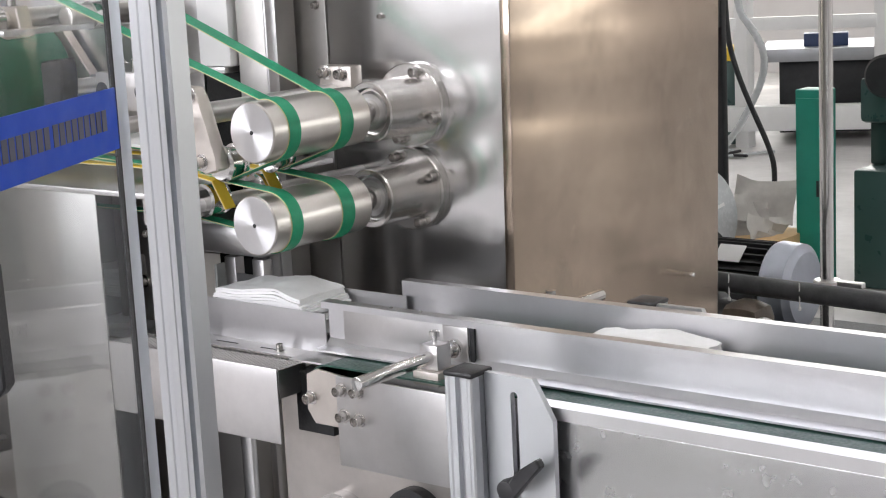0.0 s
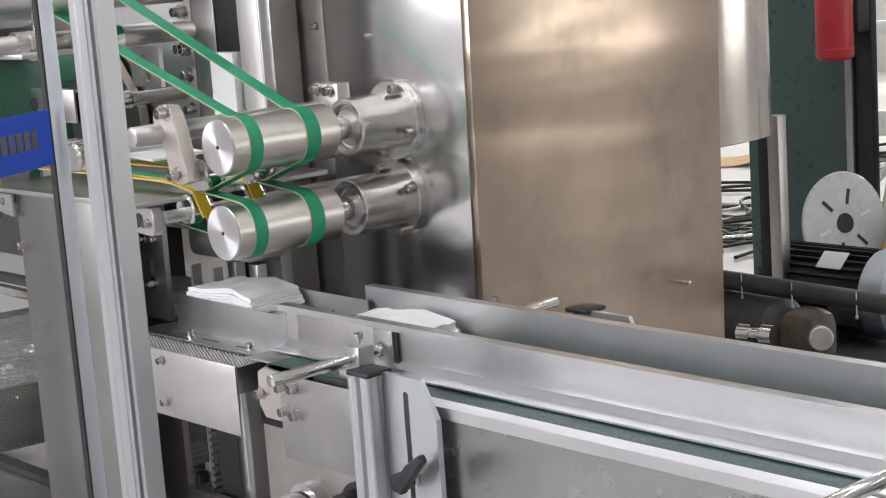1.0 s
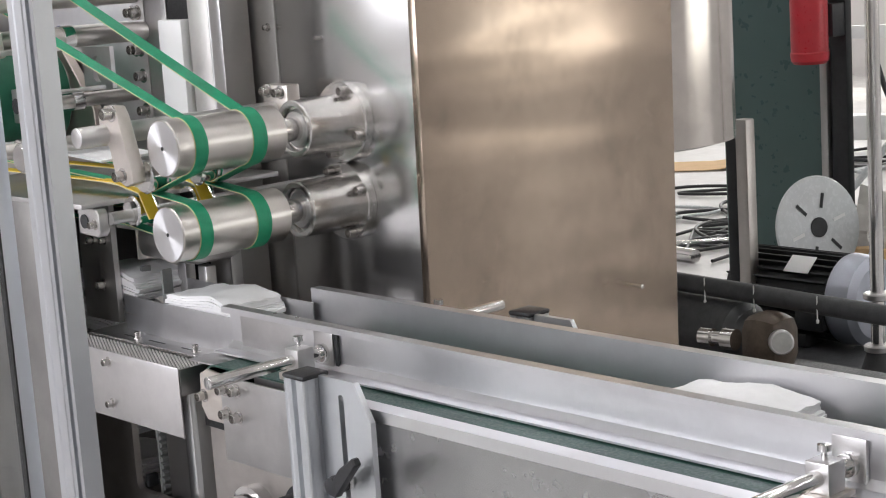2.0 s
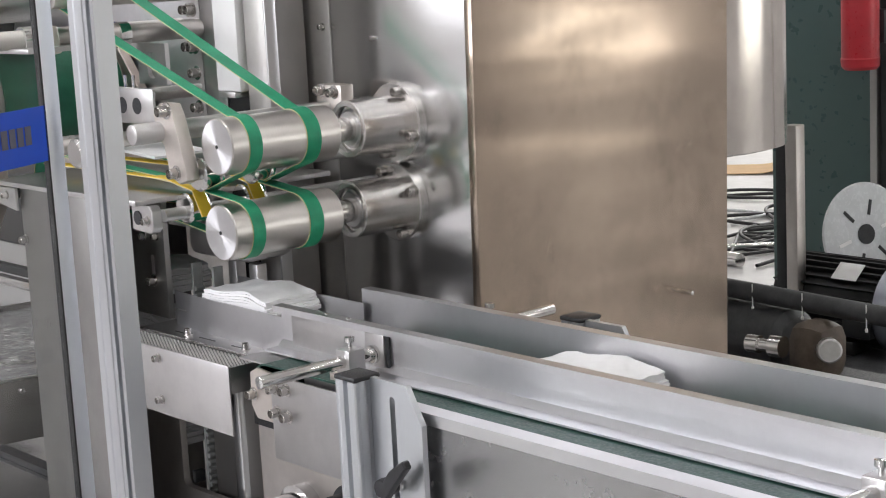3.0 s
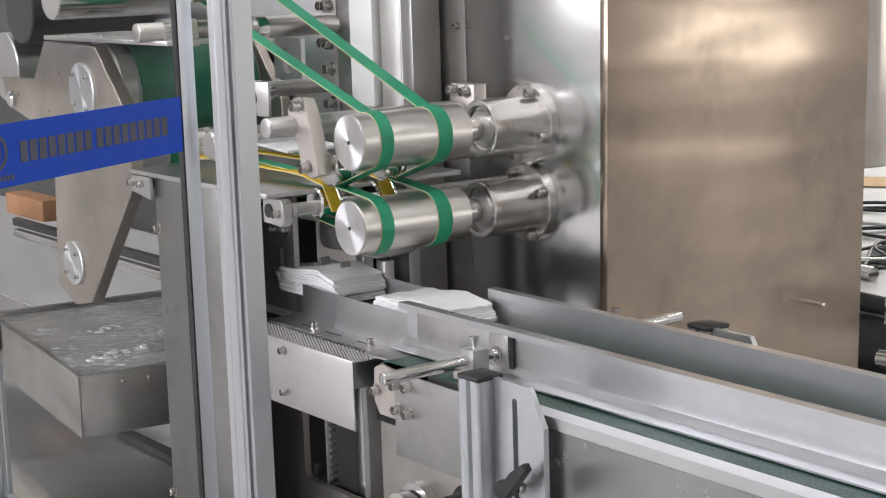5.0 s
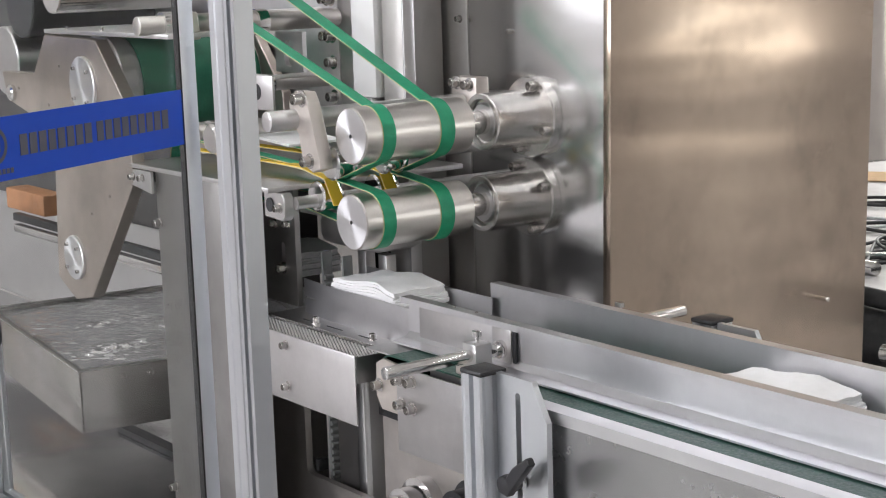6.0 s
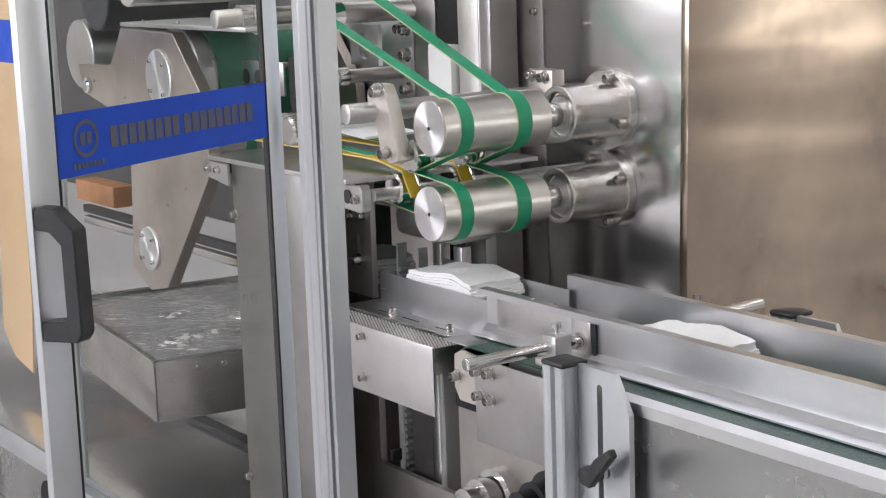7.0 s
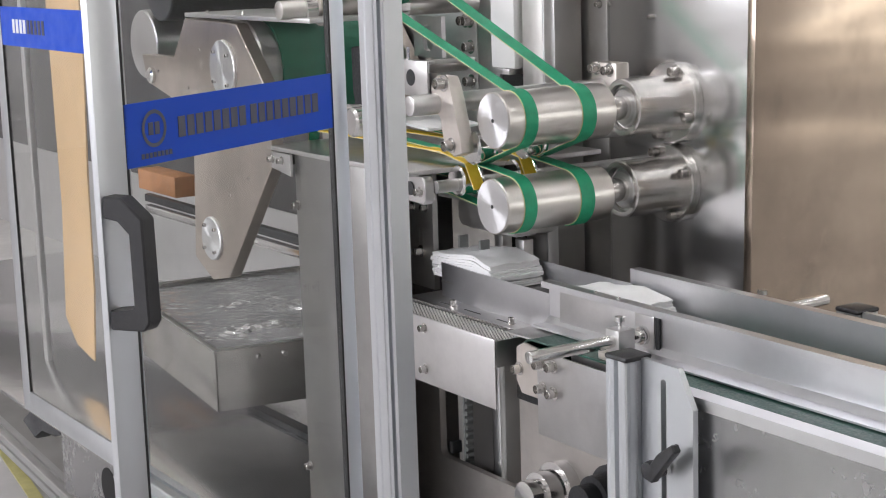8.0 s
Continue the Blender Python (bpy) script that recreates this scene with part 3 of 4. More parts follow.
for bx_, bz_ in ((-0.36, 0.59), (-0.225, 0.62)):
    part("hub", lathe((bx_, 0.165, bz_), (bx_, 0, bz_), [(0, 0.045), (0.02, 0.045), (0.022, 0.035), (0.05, 0.035), (0.051, 0.026), (0.075, 0.026), (0.076, 0.012)], 36), CHROME if bx_ < -0.3 else DARK, FP)

# ---- sheet body and belt table ----
SB = thing("belt_table", "brushed stainless belt table on a closed cabinet", "machine table", (-0.8, 0.1, 0))
part("front_sheet", box(-0.957, -0.70, 0.04, 0.044, 0.0, 1.06, 0.0015), SHEET_FRONT, SB)
part("side_sheet", box(-0.957, -0.953, 0.044, 0.36, 0.0, 1.06, 0.001), SHEET_FRONT, SB)
part("table_plate", box(-1.04, -0.56, 0.03, 0.40, 1.060, 1.068, 0.001), STEEL, SB, "thin steel belt table plate")
part("angle_bracket", prism([(-1.045, 1.058), (-0.955, 1.058), (-0.955, 1.02), (-1.03, 1.03)], "y", 0.03, 0.036, 0.0008), STEEL, SB)
for bz_ in (0.97, 0.50):
    bolt(SB, (-0.95, 0.04, bz_), "-y", 1.1)
for bx_ in (-1.02, -0.985):
    bolt(SB, (bx_, 0.03, 1.045), "-y", 0.9)

# ---- nip arm ----
NA = thing("nip_arm", "milled steel swing arm clamped on a round bar", "machine arm", (-0.53, 0.08, 1.17))
part("bar", rod((-0.54, 0.022, 1.170), (-0.54, WY, 1.170), 0.0155, 32, 0.002), STEEL, NA, "round steel cross bar")
part("arm", prism([(-0.553, 1.196), (-0.535, 1.213), (-0.509, 1.212), (-0.499, 1.196), (-0.474, 1.117), (-0.471, 1.100), (-0.494, 1.093), (-0.519, 1.103), (-0.527, 1.150), (-0.550, 1.168)], "y", 0.07, 0.092, 0.0015), CAST, NA, "milled clamp arm")
bolt(NA, (-0.516, 0.07, 1.202), "-y", 1.5)
bolt(NA, (-0.500, 0.07, 1.110), "-y", 1.4)
for y in (0.106, 0.2):
    part("nip_roller", lathe((-0.505, y, 1.102), (-0.505, 1, 1.102), [(0, 0.022), (0.004, 0.026), (0.008, 0.026), (0.009, 0.021), (0.03, 0.021), (0.031, 0.026), (0.035, 0.026)], 32), CHROME, NA)
bb_ = part("bar_clamp", box(-0.565, -0.50, 0.385, 0.412, 1.15, 1.212, 0.003), CAST, NA)
bolt(bb_, (-0.550, 0.385, 1.202), "-y", 1.3)
bolt(bb_, (-0.517, 0.385, 1.200), "-y", 1.3)
part("roller_axle", rod((-0.505, 0.095, 1.102), (-0.505, WY, 1.102), 0.008, 20), STEEL, NA)

# ---- lower pulley block ----
LP = thing("pulley_bearing", "steel bearing block with splined shaft and pulleys", "bearing", (-0.58, 0.06, 1.03))
part("block", prism([(-0.607, 1.06), (-0.555, 1.058), (-0.548, 1.05), (-0.548, 1.022), (-0.555, 1.015), (-0.607, 1.018)], "y", 0.05, 0.068, 0.0015), STEEL, LP)
part("block_bore", rod((-0.588, 0.048, 1.038), (-0.588, 0.052, 1.038), 0.011, 20), DARK, LP)
bolt(LP, (-0.561, 0.05, 1.035), "-y", 1.0)
part("shaft", rod((-0.545, 0.068, 1.042), (-0.545, WY, 1.042), 0.010, 14), STEEL, LP)
for y in (0.105, 0.208):
    part("pulley", lathe((-0.545, y, 1.048), (-0.545, 1, 1.048), [(0, 0.014), (0.0, 0.021), (0.003, 0.024), (0.006, 0.024), (0.007, 0.0215), (0.032, 0.0215), (0.033, 0.024), (0.037, 0.024)], 36), CHROME, LP)
part("cross_body", box(-0.70, -0.53, 0.20, 0.30, 0.945, 1.0, 0.018), STEEL, LP)
part("cross_plate", box(-0.70, -0.53, 0.17, 0.19, 1.0, 1.006, 0.001), STEEL, LP)

# ---- enclosure ----
EN = thing("machine_enclosure", "slotted aluminium machine guard frame with clear panes", "machine guard", (-1.3, -0.14, 0))
COLX, COLY = -0.3275, -0.158
sec = [(-0.350, -0.167), (-0.337, -0.167), (-0.335, -0.1655), (-0.327, -0.1655), (-0.325, -0.167), (-0.314, -0.167), (-0.313, -0.1655), (-0.3085, -0.1655), (-0.3075, -0.167), (-0.302, -0.167), (-0.302, -0.156), (-0.2925, -0.156),
       (-0.2925, -0.167), (-0.284, -0.167), (-0.284, -0.139), (-0.350, -0.139)]
part("corner_post", prism(sec, "z", 0.02, 2.1), ALU, EN, "slotted aluminium corner post")
part("middle_post", profile_bar((-1.285, COLY, 0.02), (-1.285, COLY, 2.1), 0.045), ALU, EN, "slotted aluminium post")
part("left_post", profile_bar((-2.4, COLY, 0.02), (-2.4, COLY, 2.1), 0.045), ALU, EN, "slotted aluminium post")
for x0, x1, zr in ((-1.2625, COLX - 0.0225, 0.435), (-2.3775, -1.3075, 0.32)):
    if zr > 0.4:
        part("bottom_rail", profile_bar((x0, COLY, zr), (x1, COLY, zr), 0.045), ALU, EN, "slotted aluminium rail")
    part("top_rail", profile_bar((x0, COLY, 2.0775), (x1, COLY, 2.0775), 0.045), ALU, EN)
part("base_rail", profile_bar((-4.0, 0.16, 0.07), (-0.95, -0.03, 0.07), 0.05), ALU_STRIP, EN, "pale aluminium base rail")
part("base_sheet", box(-2.26, -0.36, 0.035, 0.039, 0.10, 0.355), SHEET_SIDE, EN, "stainless base sheet")
part("base_bracket", prism([(-2.6, 0.2), (-2.5, 0.26), (-2.34, 0.27), (-2.3, 0.23), (-2.36, 0.21), (-2.44, 0.215), (-2.5, 0.17)], "y", 0.045, 0.09, 0.006), CASTING, EN)
part("inner_post", box(-2.53, -2.505, 0.1, 0.115, 0.37, 1.9, 0.002), ALU_STRIP, EN, "slim pale inner post")
part("inner_beam", box(-2.530, -1.350, 0.10, 0.118, 0.274, 0.304, 0.002), ALU_STRIP, EN, "pale inner bottom beam")
part("cable_hole", lathe((-1.954, 0.0352, 0.191), (-1.954, -1, 0.191), [(0, 0.02), (0.0008, 0.045), (0.0012, 0.045)], 32), RUBBER, EN, "black round opening in the base sheet")
part("back_post", profile_bar((-2.02, 0.9, 0.02), (-2.02, 0.9, 2.1), 0.045), ALU, EN)


def pane_door(name, hinge, way, width, z0, z1, label, band):
    """A framed clear door from the hinge point along way (a unit vector), with a blue band."""
    t = thing(name, label, "door", (hinge[0], hinge[1], z0))
    u = Vector((way[0], way[1], 0))
    nrm = Vector((-way[1], way[0], 0))
    m = Matrix((( u.x, nrm.x, 0, hinge[0]), (u.y, nrm.y, 0, hinge[1]), (0, 0, 1, 0), (0, 0, 0, 1)))

    def put(nm, bm, mat, parent, lab=""):
        bmesh.ops.transform(bm, verts=bm.verts, matrix=m)
        return part(nm, bm, mat, parent, lab)

    w, w0 = 0.046, 0.032
    for a, b in ((0.0, w0), (width - w, width)):
        st = put("stile", box(a, b, -0.0045, 0.0045, z0, z1, 0.001), ALU, t, "aluminium door stile")
        put("gasket", box(b if a == 0 else a - 0.004, b + 0.004 if a == 0 else a, -0.0042, 0.0042, z0 + w, z1 - w), RUBBER, st)
    for a in (z0, z1 - w):
        put("rail", box(w0, width - w, -0.0045, 0.0045, a, a + w, 0.001), ALU, t, "aluminium door rail")
    p = put("pane", box(w0, width - w, -0.0025, 0.0025, z0 + w, z1 - w), PANE, t, "clear plastic pane")
    p.visible_shadow = False
    s = 1 if band[2] > 0 else -1
    b0, b1 = band[0], band[1]
    y0, y1 = sorted((s * 0.003, s * 0.0042))
    bd = put("band", box(w0 + 0.001, width - w - 0.001, y0, y1, b0, b1), BLUE, t, "blue adhesive band with a round mark")
    y0, y1 = sorted((s * 0.0042, s * 0.0048))
    return t, put, bd, (y0, y1), width


way = Vector((0.4617, -0.8870)).normalized()
door, put_on, band_part, (ba, bb), dw = pane_door("guard_door", (-0.3078 - way.x * 0.034, -0.2388 - way.y * 0.034), (way.x, way.y), 0.485, 0.36, 1.95,
                                                  "clear framed guard door standing open, with blue band", (1.1790, 1.2490, 1))
u0 = dw - 0.046
ring = bmesh.new()
outer = [(u0 - 0.049 + 0.021 * math.cos(2 * math.pi * i / 32), 1.2185 + 0.021 * math.sin(2 * math.pi * i / 32)) for i in range(32)]
inner = [(u0 - 0.049 + 0.0165 * math.cos(2 * math.pi * i / 32), 1.2185 + 0.0165 * math.sin(2 * math.pi * i / 32)) for i in range(32)]
ov = [ring.verts.new((a, (ba + bb) / 2 + 0.0004, b)) for a, b in outer]
iv = [ring.verts.new((a, (ba + bb) / 2 + 0.0004, b)) for a, b in inner]
for i in range(32):
    ring.faces.new((ov[i], ov[(i + 1) % 32], iv[(i + 1) % 32], iv[i]))
put_on("round_mark", ring, CLEAR_MARK, band_part)
for a, wd in ((-0.0055, 0.008), (0.0055, 0.008)):
    put_on("round_mark_bar", box(u0 - 0.049 + a - wd / 2, u0 - 0.049 + a + wd / 2, ba, bb, 1.2115, 1.2255), CLEAR_MARK, band_part)
for i in range(8):
    a = u0 - 0.0254 - i * 0.0068
    put_on("small_bar", box(a - 0.0048, a, ba, bb, 1.1865, 1.1922), CLEAR_MARK, band_part)
for i in range(17):
    a = u0 - 0.0912 - i * 0.01636 - (0.006 if i > 7 else 0)
    put_on("letter_bar", box(a - 0.0126, a, ba, bb, 1.2035, 1.227), CLEAR_MARK, band_part)


# handle on the outer face of the open door
hs = dw - 0.012
hb = prism([(0.0047, 1.156), (0.030, 1.156), (0.058, 1.134), (0.060, 1.022), (0.052, 1.012), (0.0047, 1.010), (0.0047, 1.032), (0.040, 1.034), (0.043, 1.040), (0.042, 1.118), (0.026, 1.132), (0.0047, 1.132)],
           "x", hs - 0.011, hs + 0.011, 0.002)
put_on("handle", hb, BLACK, door, "black plastic bow handle")

_, put_shut, band2, (sa, sb), _ = pane_door("guard_door", (-1.311, -0.155), (-1.0, 0.0), 0.607, 0.425, 1.95,
                                               "clear framed guard door, closed, with blue band", (1.225, 1.305, 1))
for i in range(9):
    put_shut("letter_bar", box(0.47 - i * 0.022, 0.484 - i * 0.022, sa, sb, 1.252, 1.28), WHITE if i < 4 else CLEAR_MARK, band2)

# ---- inside the guard ----
SP = thing("roller_bracket", "milled steel bracket plate with two round bearing covers", "bracket", (-1.2, 0.04, 0.79))
part("plate", prism([(-1.36, 1.282), (-1.14, 1.276), (-1.03, 1.165), (-1.02, 1.035), (-1.225, 0.80), (-1.30, 0.785), (-1.375, 0.82), (-1.36, 0.95), (-1.345, 1.105), (-1.56, 1.15), (-1.58, 1.205), (-1.42, 1.205)],
                    "y", 0.03, 0.055, 0.0015), BRACKET, SP)
for cx, cz, r in ((-1.195, 1.195, 0.052), (-1.285, 0.868, 0.042)):
    cov = part("bearing_cover", lathe((cx, 0.031, cz), (cx, -1, cz), [(0, r), (0.006, r), (0.008, r - 0.002)], 40), STEEL_FACE, SP, "round turned cover")
    for a in (40, 130, 220, 310):
        bolt(cov, (cx + r * 0.74 * math.cos(radians(a)), 0.024, cz + r * 0.74 * math.sin(radians(a))), "-y", 0.6)
for p_ in ((-1.30, 1.225), (-1.36, 1.15), (-1.12, 1.0), (-1.2, 0.96), (-1.5, 1.175)):
    bolt(SP, (p_[0], 0.034, p_[1]), "-y", 0.5)
part("rear_plate", prism([(-1.30, 1.276), (-1.12, 1.27), (-1.03, 1.165), (-1.02, 1.035), (-1.225, 0.80), (-1.30, 0.785), (-1.375, 0.82), (-1.36, 0.95), (-1.345, 1.105)], "y", 0.345, 0.364, 0.0015), BRACKET, SP, "second bracket plate behind the drum")
part("rear_cover", lathe((-1.285, 0.346, 0.868), (-1.285, -1, 0.868), [(0, 0.042), (0.006, 0.042), (0.008, 0.04)], 40), STEEL_FACE, SP)
part("top_plate", box(-1.36, -0.86, 0.03, 0.20, 1.284, 1.292, 0.001), STEEL, SP)
for x in (-1.3, -1.15, -1.0, -0.93):
    bolt(SP, (x, 0.05, 1.292), "+z", 0.5)
part("shelf_bar", box(-1.34, -1.30, 0.055, 0.36, 0.99, 1.02, 0.002), DARK, SP)

DR = thing("belt_drum", "steel drum wrapped in a dark green belt", "drum", (-1.19, 0.2, 1.19))
DX, DZ = -1.19, 1.19
part("drum", lathe((DX, 0.058, DZ), (DX, 1, DZ), [(0, 0.03), (0, 0.092), (0.004, 0.095), (0.03, 0.095), (0.034, 0.088), (0.29, 0.088), (0.292, 0.094), (0.30, 0.094)], 56), STEEL, DR)
part("cover", lathe((DX, 0.1, DZ), (DX, 1, DZ), [(0, 0.088), (0.0, 0.0935), (0.24, 0.0935), (0.24, 0.088)], 56), plain("green_drum_belt", (0.02, 0.16, 0.09), 0.45, 0.15, 25, 0.0004), DR, "green belt wrapped round the drum")
part("axle", rod((DX, 0.056, DZ), (DX, 0.372, DZ), 0.016, 24, 0.001), STEEL, DR)

BF = thing("bar_frame", "steel back plate with round spacer bars and clamps", "machine", (-1.1, 0.37, 1.06))
part("back_plate", box(-1.75, -0.875, 0.372, 0.386, 1.069, 1.75, 0.001), STEEL, BF, "brushed steel back plate")
part("upright", box(-0.872, -0.805, 0.372, 0.392, 0.9, 1.75, 0.001), STEEL, BF)
for x, z, r, y0 in ((-0.93, 1.305, 0.016, 0.01), (-0.878, 1.303, 0.0165, 0.16), (-0.915, 1.193, 0.012, 0.19), (-0.80, 1.135, 0.013, 0.02), (-0.90, 1.37, 0.018, 0.1)):
    b_ = part("spacer_bar", rod((x, y0, z), (x, 0.372, z), r, 28, 0.0015), STEEL_TURNED, BF, "round steel spacer bar")
    part("collar", lathe((x, y0 + 0.045, z), (x, 1, z), [(0, r), (0.0, r * 1.35), (0.02, r * 1.35), (0.02, r)], 28), CHROME, b_)
for x, z in ((-0.895, 1.335), (-0.91, 1.335), (-0.895, 1.27), (-0.91, 1.27), (-0.895, 1.224), (-0.895, 1.163)):
    bolt(BF, (x, 0.372, z), "-y", 1.5)
cl = part("clamp_block", prism([(-0.985, 1.29), (-0.955, 1.325), (-0.90, 1.325), (-0.89, 1.28), (-0.93, 1.275)], "y", 0.085, 0.11, 0.002), CAST, BF)
bolt(cl, (-0.925, 0.098, 1.325), "+z", 1.2)
part("carrier", plate_hole(-0.905, -0.815, 1.215, 1.285, 0.26, 0.268, (-0.875, -0.845, 1.225, 1.27), 0.012), STEEL, BF)
part("dark_clamp", prism([(-0.945, 1.235), (-0.90, 1.24), (-0.895, 1.215), (-0.905, 1.13), (-0.935, 1.12), (-0.945, 1.16)], "y", 0.155, 0.19, 0.003), DARK, BF)
part("web_guide", strip_belt([(-1.1, 1.115), (-0.9, 1.118), (-0.8, 1.114), (-0.70, 1.108)], 0.155, 0.26, 0.004, False), TISSUE, BF, "white tissue web running on the belts")
part("roller_cover", lathe((-0.735, 0.03, 1.13), (-0.735, 1, 1.13), [(0, 0.02), (0.004, 0.024), (0.02, 0.024), (0.021, 0.016)], 28), CHROME, BF)

LC = thing("lift_column", "grey steel guide column of the lifting unit", "column", (-0.65, 0.36, 0))
part("guide_plate", box(-0.684, -0.622, 0.334, 0.350, 0.0, 2.1, 0.002), SHEET_SATIN, LC, "brushed grey guide plate")
part("edge_strip", box(-0.6215, -0.6165, 0.330, 0.352, 0.0, 2.1, 0.001), ALU_STRIP, LC, "pale aluminium edge strip")
# black strip fills the gap beside the back plate, as its shade
part("gap_shade", box(-0.80, -0.686, 0.372, 0.384, 0.0, 2.1, 0.002), RUBBER, LC, "black strip standing in for the shaded gap behind the sliding head")
part("back_web", box(-0.684, -0.66, 0.352, 0.44, 0.0, 2.1, 0.001), SHEET_DARK, LC)
bolt(LC, (-0.700, 0.372, 1.118), "-y", 1.5)

LH = thing("reciprocating_slide", "white painted slide running on the lift column", "machine slide", (-0.722, 0.33, 1.062))
part("slide_block", box(-0.758, -0.690, 0.322, 0.344, 1.062, 1.249, 0.003), WHITE, LH, "white painted slide block")
part("foot", box(-0.75, -0.70, 0.318, 0.348, 1.052, 1.0615, 0.001), STEEL, LH)

PU = thing("pusher_arm", "drilled steel pusher arm that shuttles over the belts", "machine arm", (-0.72, 0.15, 1.165))
pa = part("pusher_plate", box(-0.80, -0.648, 0.146, 0.151, 1.165, 1.222, 0.001), STEEL, PU, "steel pusher plate with a row of round holes")
for hx in (-0.788, -0.743, -0.698):
    part("hole", rod((hx, 0.1455, 1.194), (hx, 0.1475, 1.194), 0.0135, 20), DARK, pa)
part("top_bar", box(-0.80, -0.648, 0.151, 0.162, 1.216, 1.222, 0.001), STEEL, PU)
part("tie_bar", box(-0.674, -0.664, 0.162, 0.25, 1.215, 1.222, 0.001), STEEL, PU)
for hx in (-0.745, -0.72):
    part("guide_pin", rod((hx, 0.156, 1.222), (hx, 0.156, 1.242), 0.003, 10), CHROME, PU)


TRAY = metal("tray_sheet", (0.54, 0.52, 0.50), (0.25, 0.28), (20, 20, 20), 0.0, 0.01, (5, 5, 3), 0.12)
TR = thing("drip_tray", "welded stainless tray filled with rippling water", "tray", (-1.6, 0.15, 0.52))
for b_ in (box(-2.00, -1.29, 0.019, 0.023, 0.525, 0.645, 0.001), box(-2.00, -1.29, 0.496, 0.50, 0.525, 0.645, 0.001), box(-1.294, -1.29, 0.023, 0.496, 0.525, 0.645, 0.001), box(-2.00, -1.996, 0.023, 0.496, 0.525, 0.645, 0.001)):
    part("side", b_, TRAY, TR)
part("bottom", box(-1.996, -1.294, 0.023, 0.496, 0.525, 0.529), STEEL, TR)
WATER = metal("water_over_steel", (0.8, 0.8, 0.79), (0.03, 0.07), (40, 40, 40), 0.0, stain=0.12, metallic=0.75)
part("water", box(-1.995, -1.295, 0.0235, 0.4955, 0.529, 0.629), WATER, TR, "grey water standing in the tray")


def water_height(x, y):
    h = 0.0015 * noise.noise((x * 60 - y * 24, y * 22 + x * 8, 0)) + 0.0007 * noise.noise((x * 130 - y * 50, y * 50 + x * 18, 5)) + 0.0012 * noise.noise((x * 7, y * 9, 2))
    for cx, cy, r in ((-1.48, 0.136, 0.05), (-1.487, 0.204, 0.04), (-1.62, 0.33, 0.05), (-1.72, 0.2, 0.04)):
        d = math.hypot(x - cx, y - cy)
        h += 0.0022 * math.cos(d * 260) * math.exp(-(d / r) ** 2)
    return 0.637 + 1.4 * h


fm = bmesh.new()
NX, NY = 260, 170
grid_v = []
for i in range(NX):
    px_ = -1.990 + 0.690 * i / (NX - 1)
    grid_v.append([fm.verts.new((px_, 0.028 + 0.463 * j / (NY - 1), water_height(px_, 0.028 + 0.463 * j / (NY - 1)))) for j in range(NY)])
for i in range(NX - 1):
    for j in range(NY - 1):
        fm.faces.new((grid_v[i][j], grid_v[i + 1][j], grid_v[i + 1][j + 1], grid_v[i][j + 1]))
for x0, x1, y0, y1 in ((-2.00, -1.29, 0.0185, 0.030), (-2.00, -1.29, 0.489, 0.5005), (-1.3015, -1.2895, 0.0305, 0.4885), (-2.0005, -1.989, 0.0305, 0.4885)):
    part("rim", box(x0, x1, y0, y1, 0.6452, 0.6482, 0.0008), SHEET_DARK, TR)
RIPPLES = part("ripples", fm, WATER, TR, "rippled water surface", kind="stuff")
for y in (0.107, 0.16):
    bolt(TR, (-1.29, y, 0.626), "+x", 0.9)

# the tray stands a few degrees askew, turned about its near corner
corner, askew = Vector((-1.29, 0.019, 0)), Matrix.Rotation(radians(-7.5), 4, "Z")
TR.matrix_basis = Matrix.Translation(corner) @ askew @ Matrix.Translation(-corner) @ Matrix.Translation(TR.location)

DK = thing("base_cabinet", "stainless base deck inside the guard with added rear backing", "machine base", (-1.6, 0.2, 0.3))
SHINY = metal("deck_sheet", (0.78, 0.78, 0.78), (0.16, 0.22), (20, 20, 20), 0.0, 0.006, (3, 4, 3))
part("deck", box(-4.0, -0.96, -0.09, 0.74, 0.36, 0.37, 0.001), SHINY, DK, "shiny stainless deck sheet")
# bright strip added low at the back so the deck mirrors something light
part("deck_reflector", box(-8.0, -1.1, 0.75, 0.76, 0.37, 0.70), ALU_STRIP, DK, "bright steel strip added for the deck to reflect")
# dark colour stands in for the shade deep inside the guard
part("shade_backing", box(-8.0, -1.1, 0.748, 0.762, 0.702, 1.9), plain("interior_shade", (0.06, 0.058, 0.058), 0.45, 0.3, 5), DK, "dark backing standing in for the shaded interior")
part("deck_channel", box(-1.75, -0.97, 0.30, 0.33, 0.371, 0.385), DARK, DK)
for z, mt in ((0.755, DARK), (0.725, CHROME)):
    part("cross_rail", box(-2.6, -0.97, 0.43, 0.45, z - 0.012, z + 0.008, 0.002), mt, DK)

BR = thing("infeed_rollers", "pair of steel and black infeed rollers on a frame", "rollers", (-1.7, 0.3, 1.2))
for x, z, r, mt in ((-1.64, 1.335, 0.07, DARK), (-1.74, 1.215, 0.072, STEEL), (-1.48, 1.36, 0.045, CHROME), (-1.62, 1.06, 0.03, STEEL)):
    part("roller", lathe((x, 0.1, z), (x, 1, z), [(0, r * 0.3), (0, r * 0.96), (0.003, r), (0.55, r), (0.553, r * 0.9)], 40), mt, BR)
part("frame_plate", box(-2.0, -1.4, 0.66, 0.68, 0.37, 1.5), SHEET_DARK, BR)
part("clamp_knob", lathe((-1.53, 0.02, 1.165), (-1.53, 1, 1.165), [(0, 0.012), (0.003, 0.016), (0.03, 0.016), (0.03, 0.024), (0.06, 0.024)], 24), CHROME, BR)

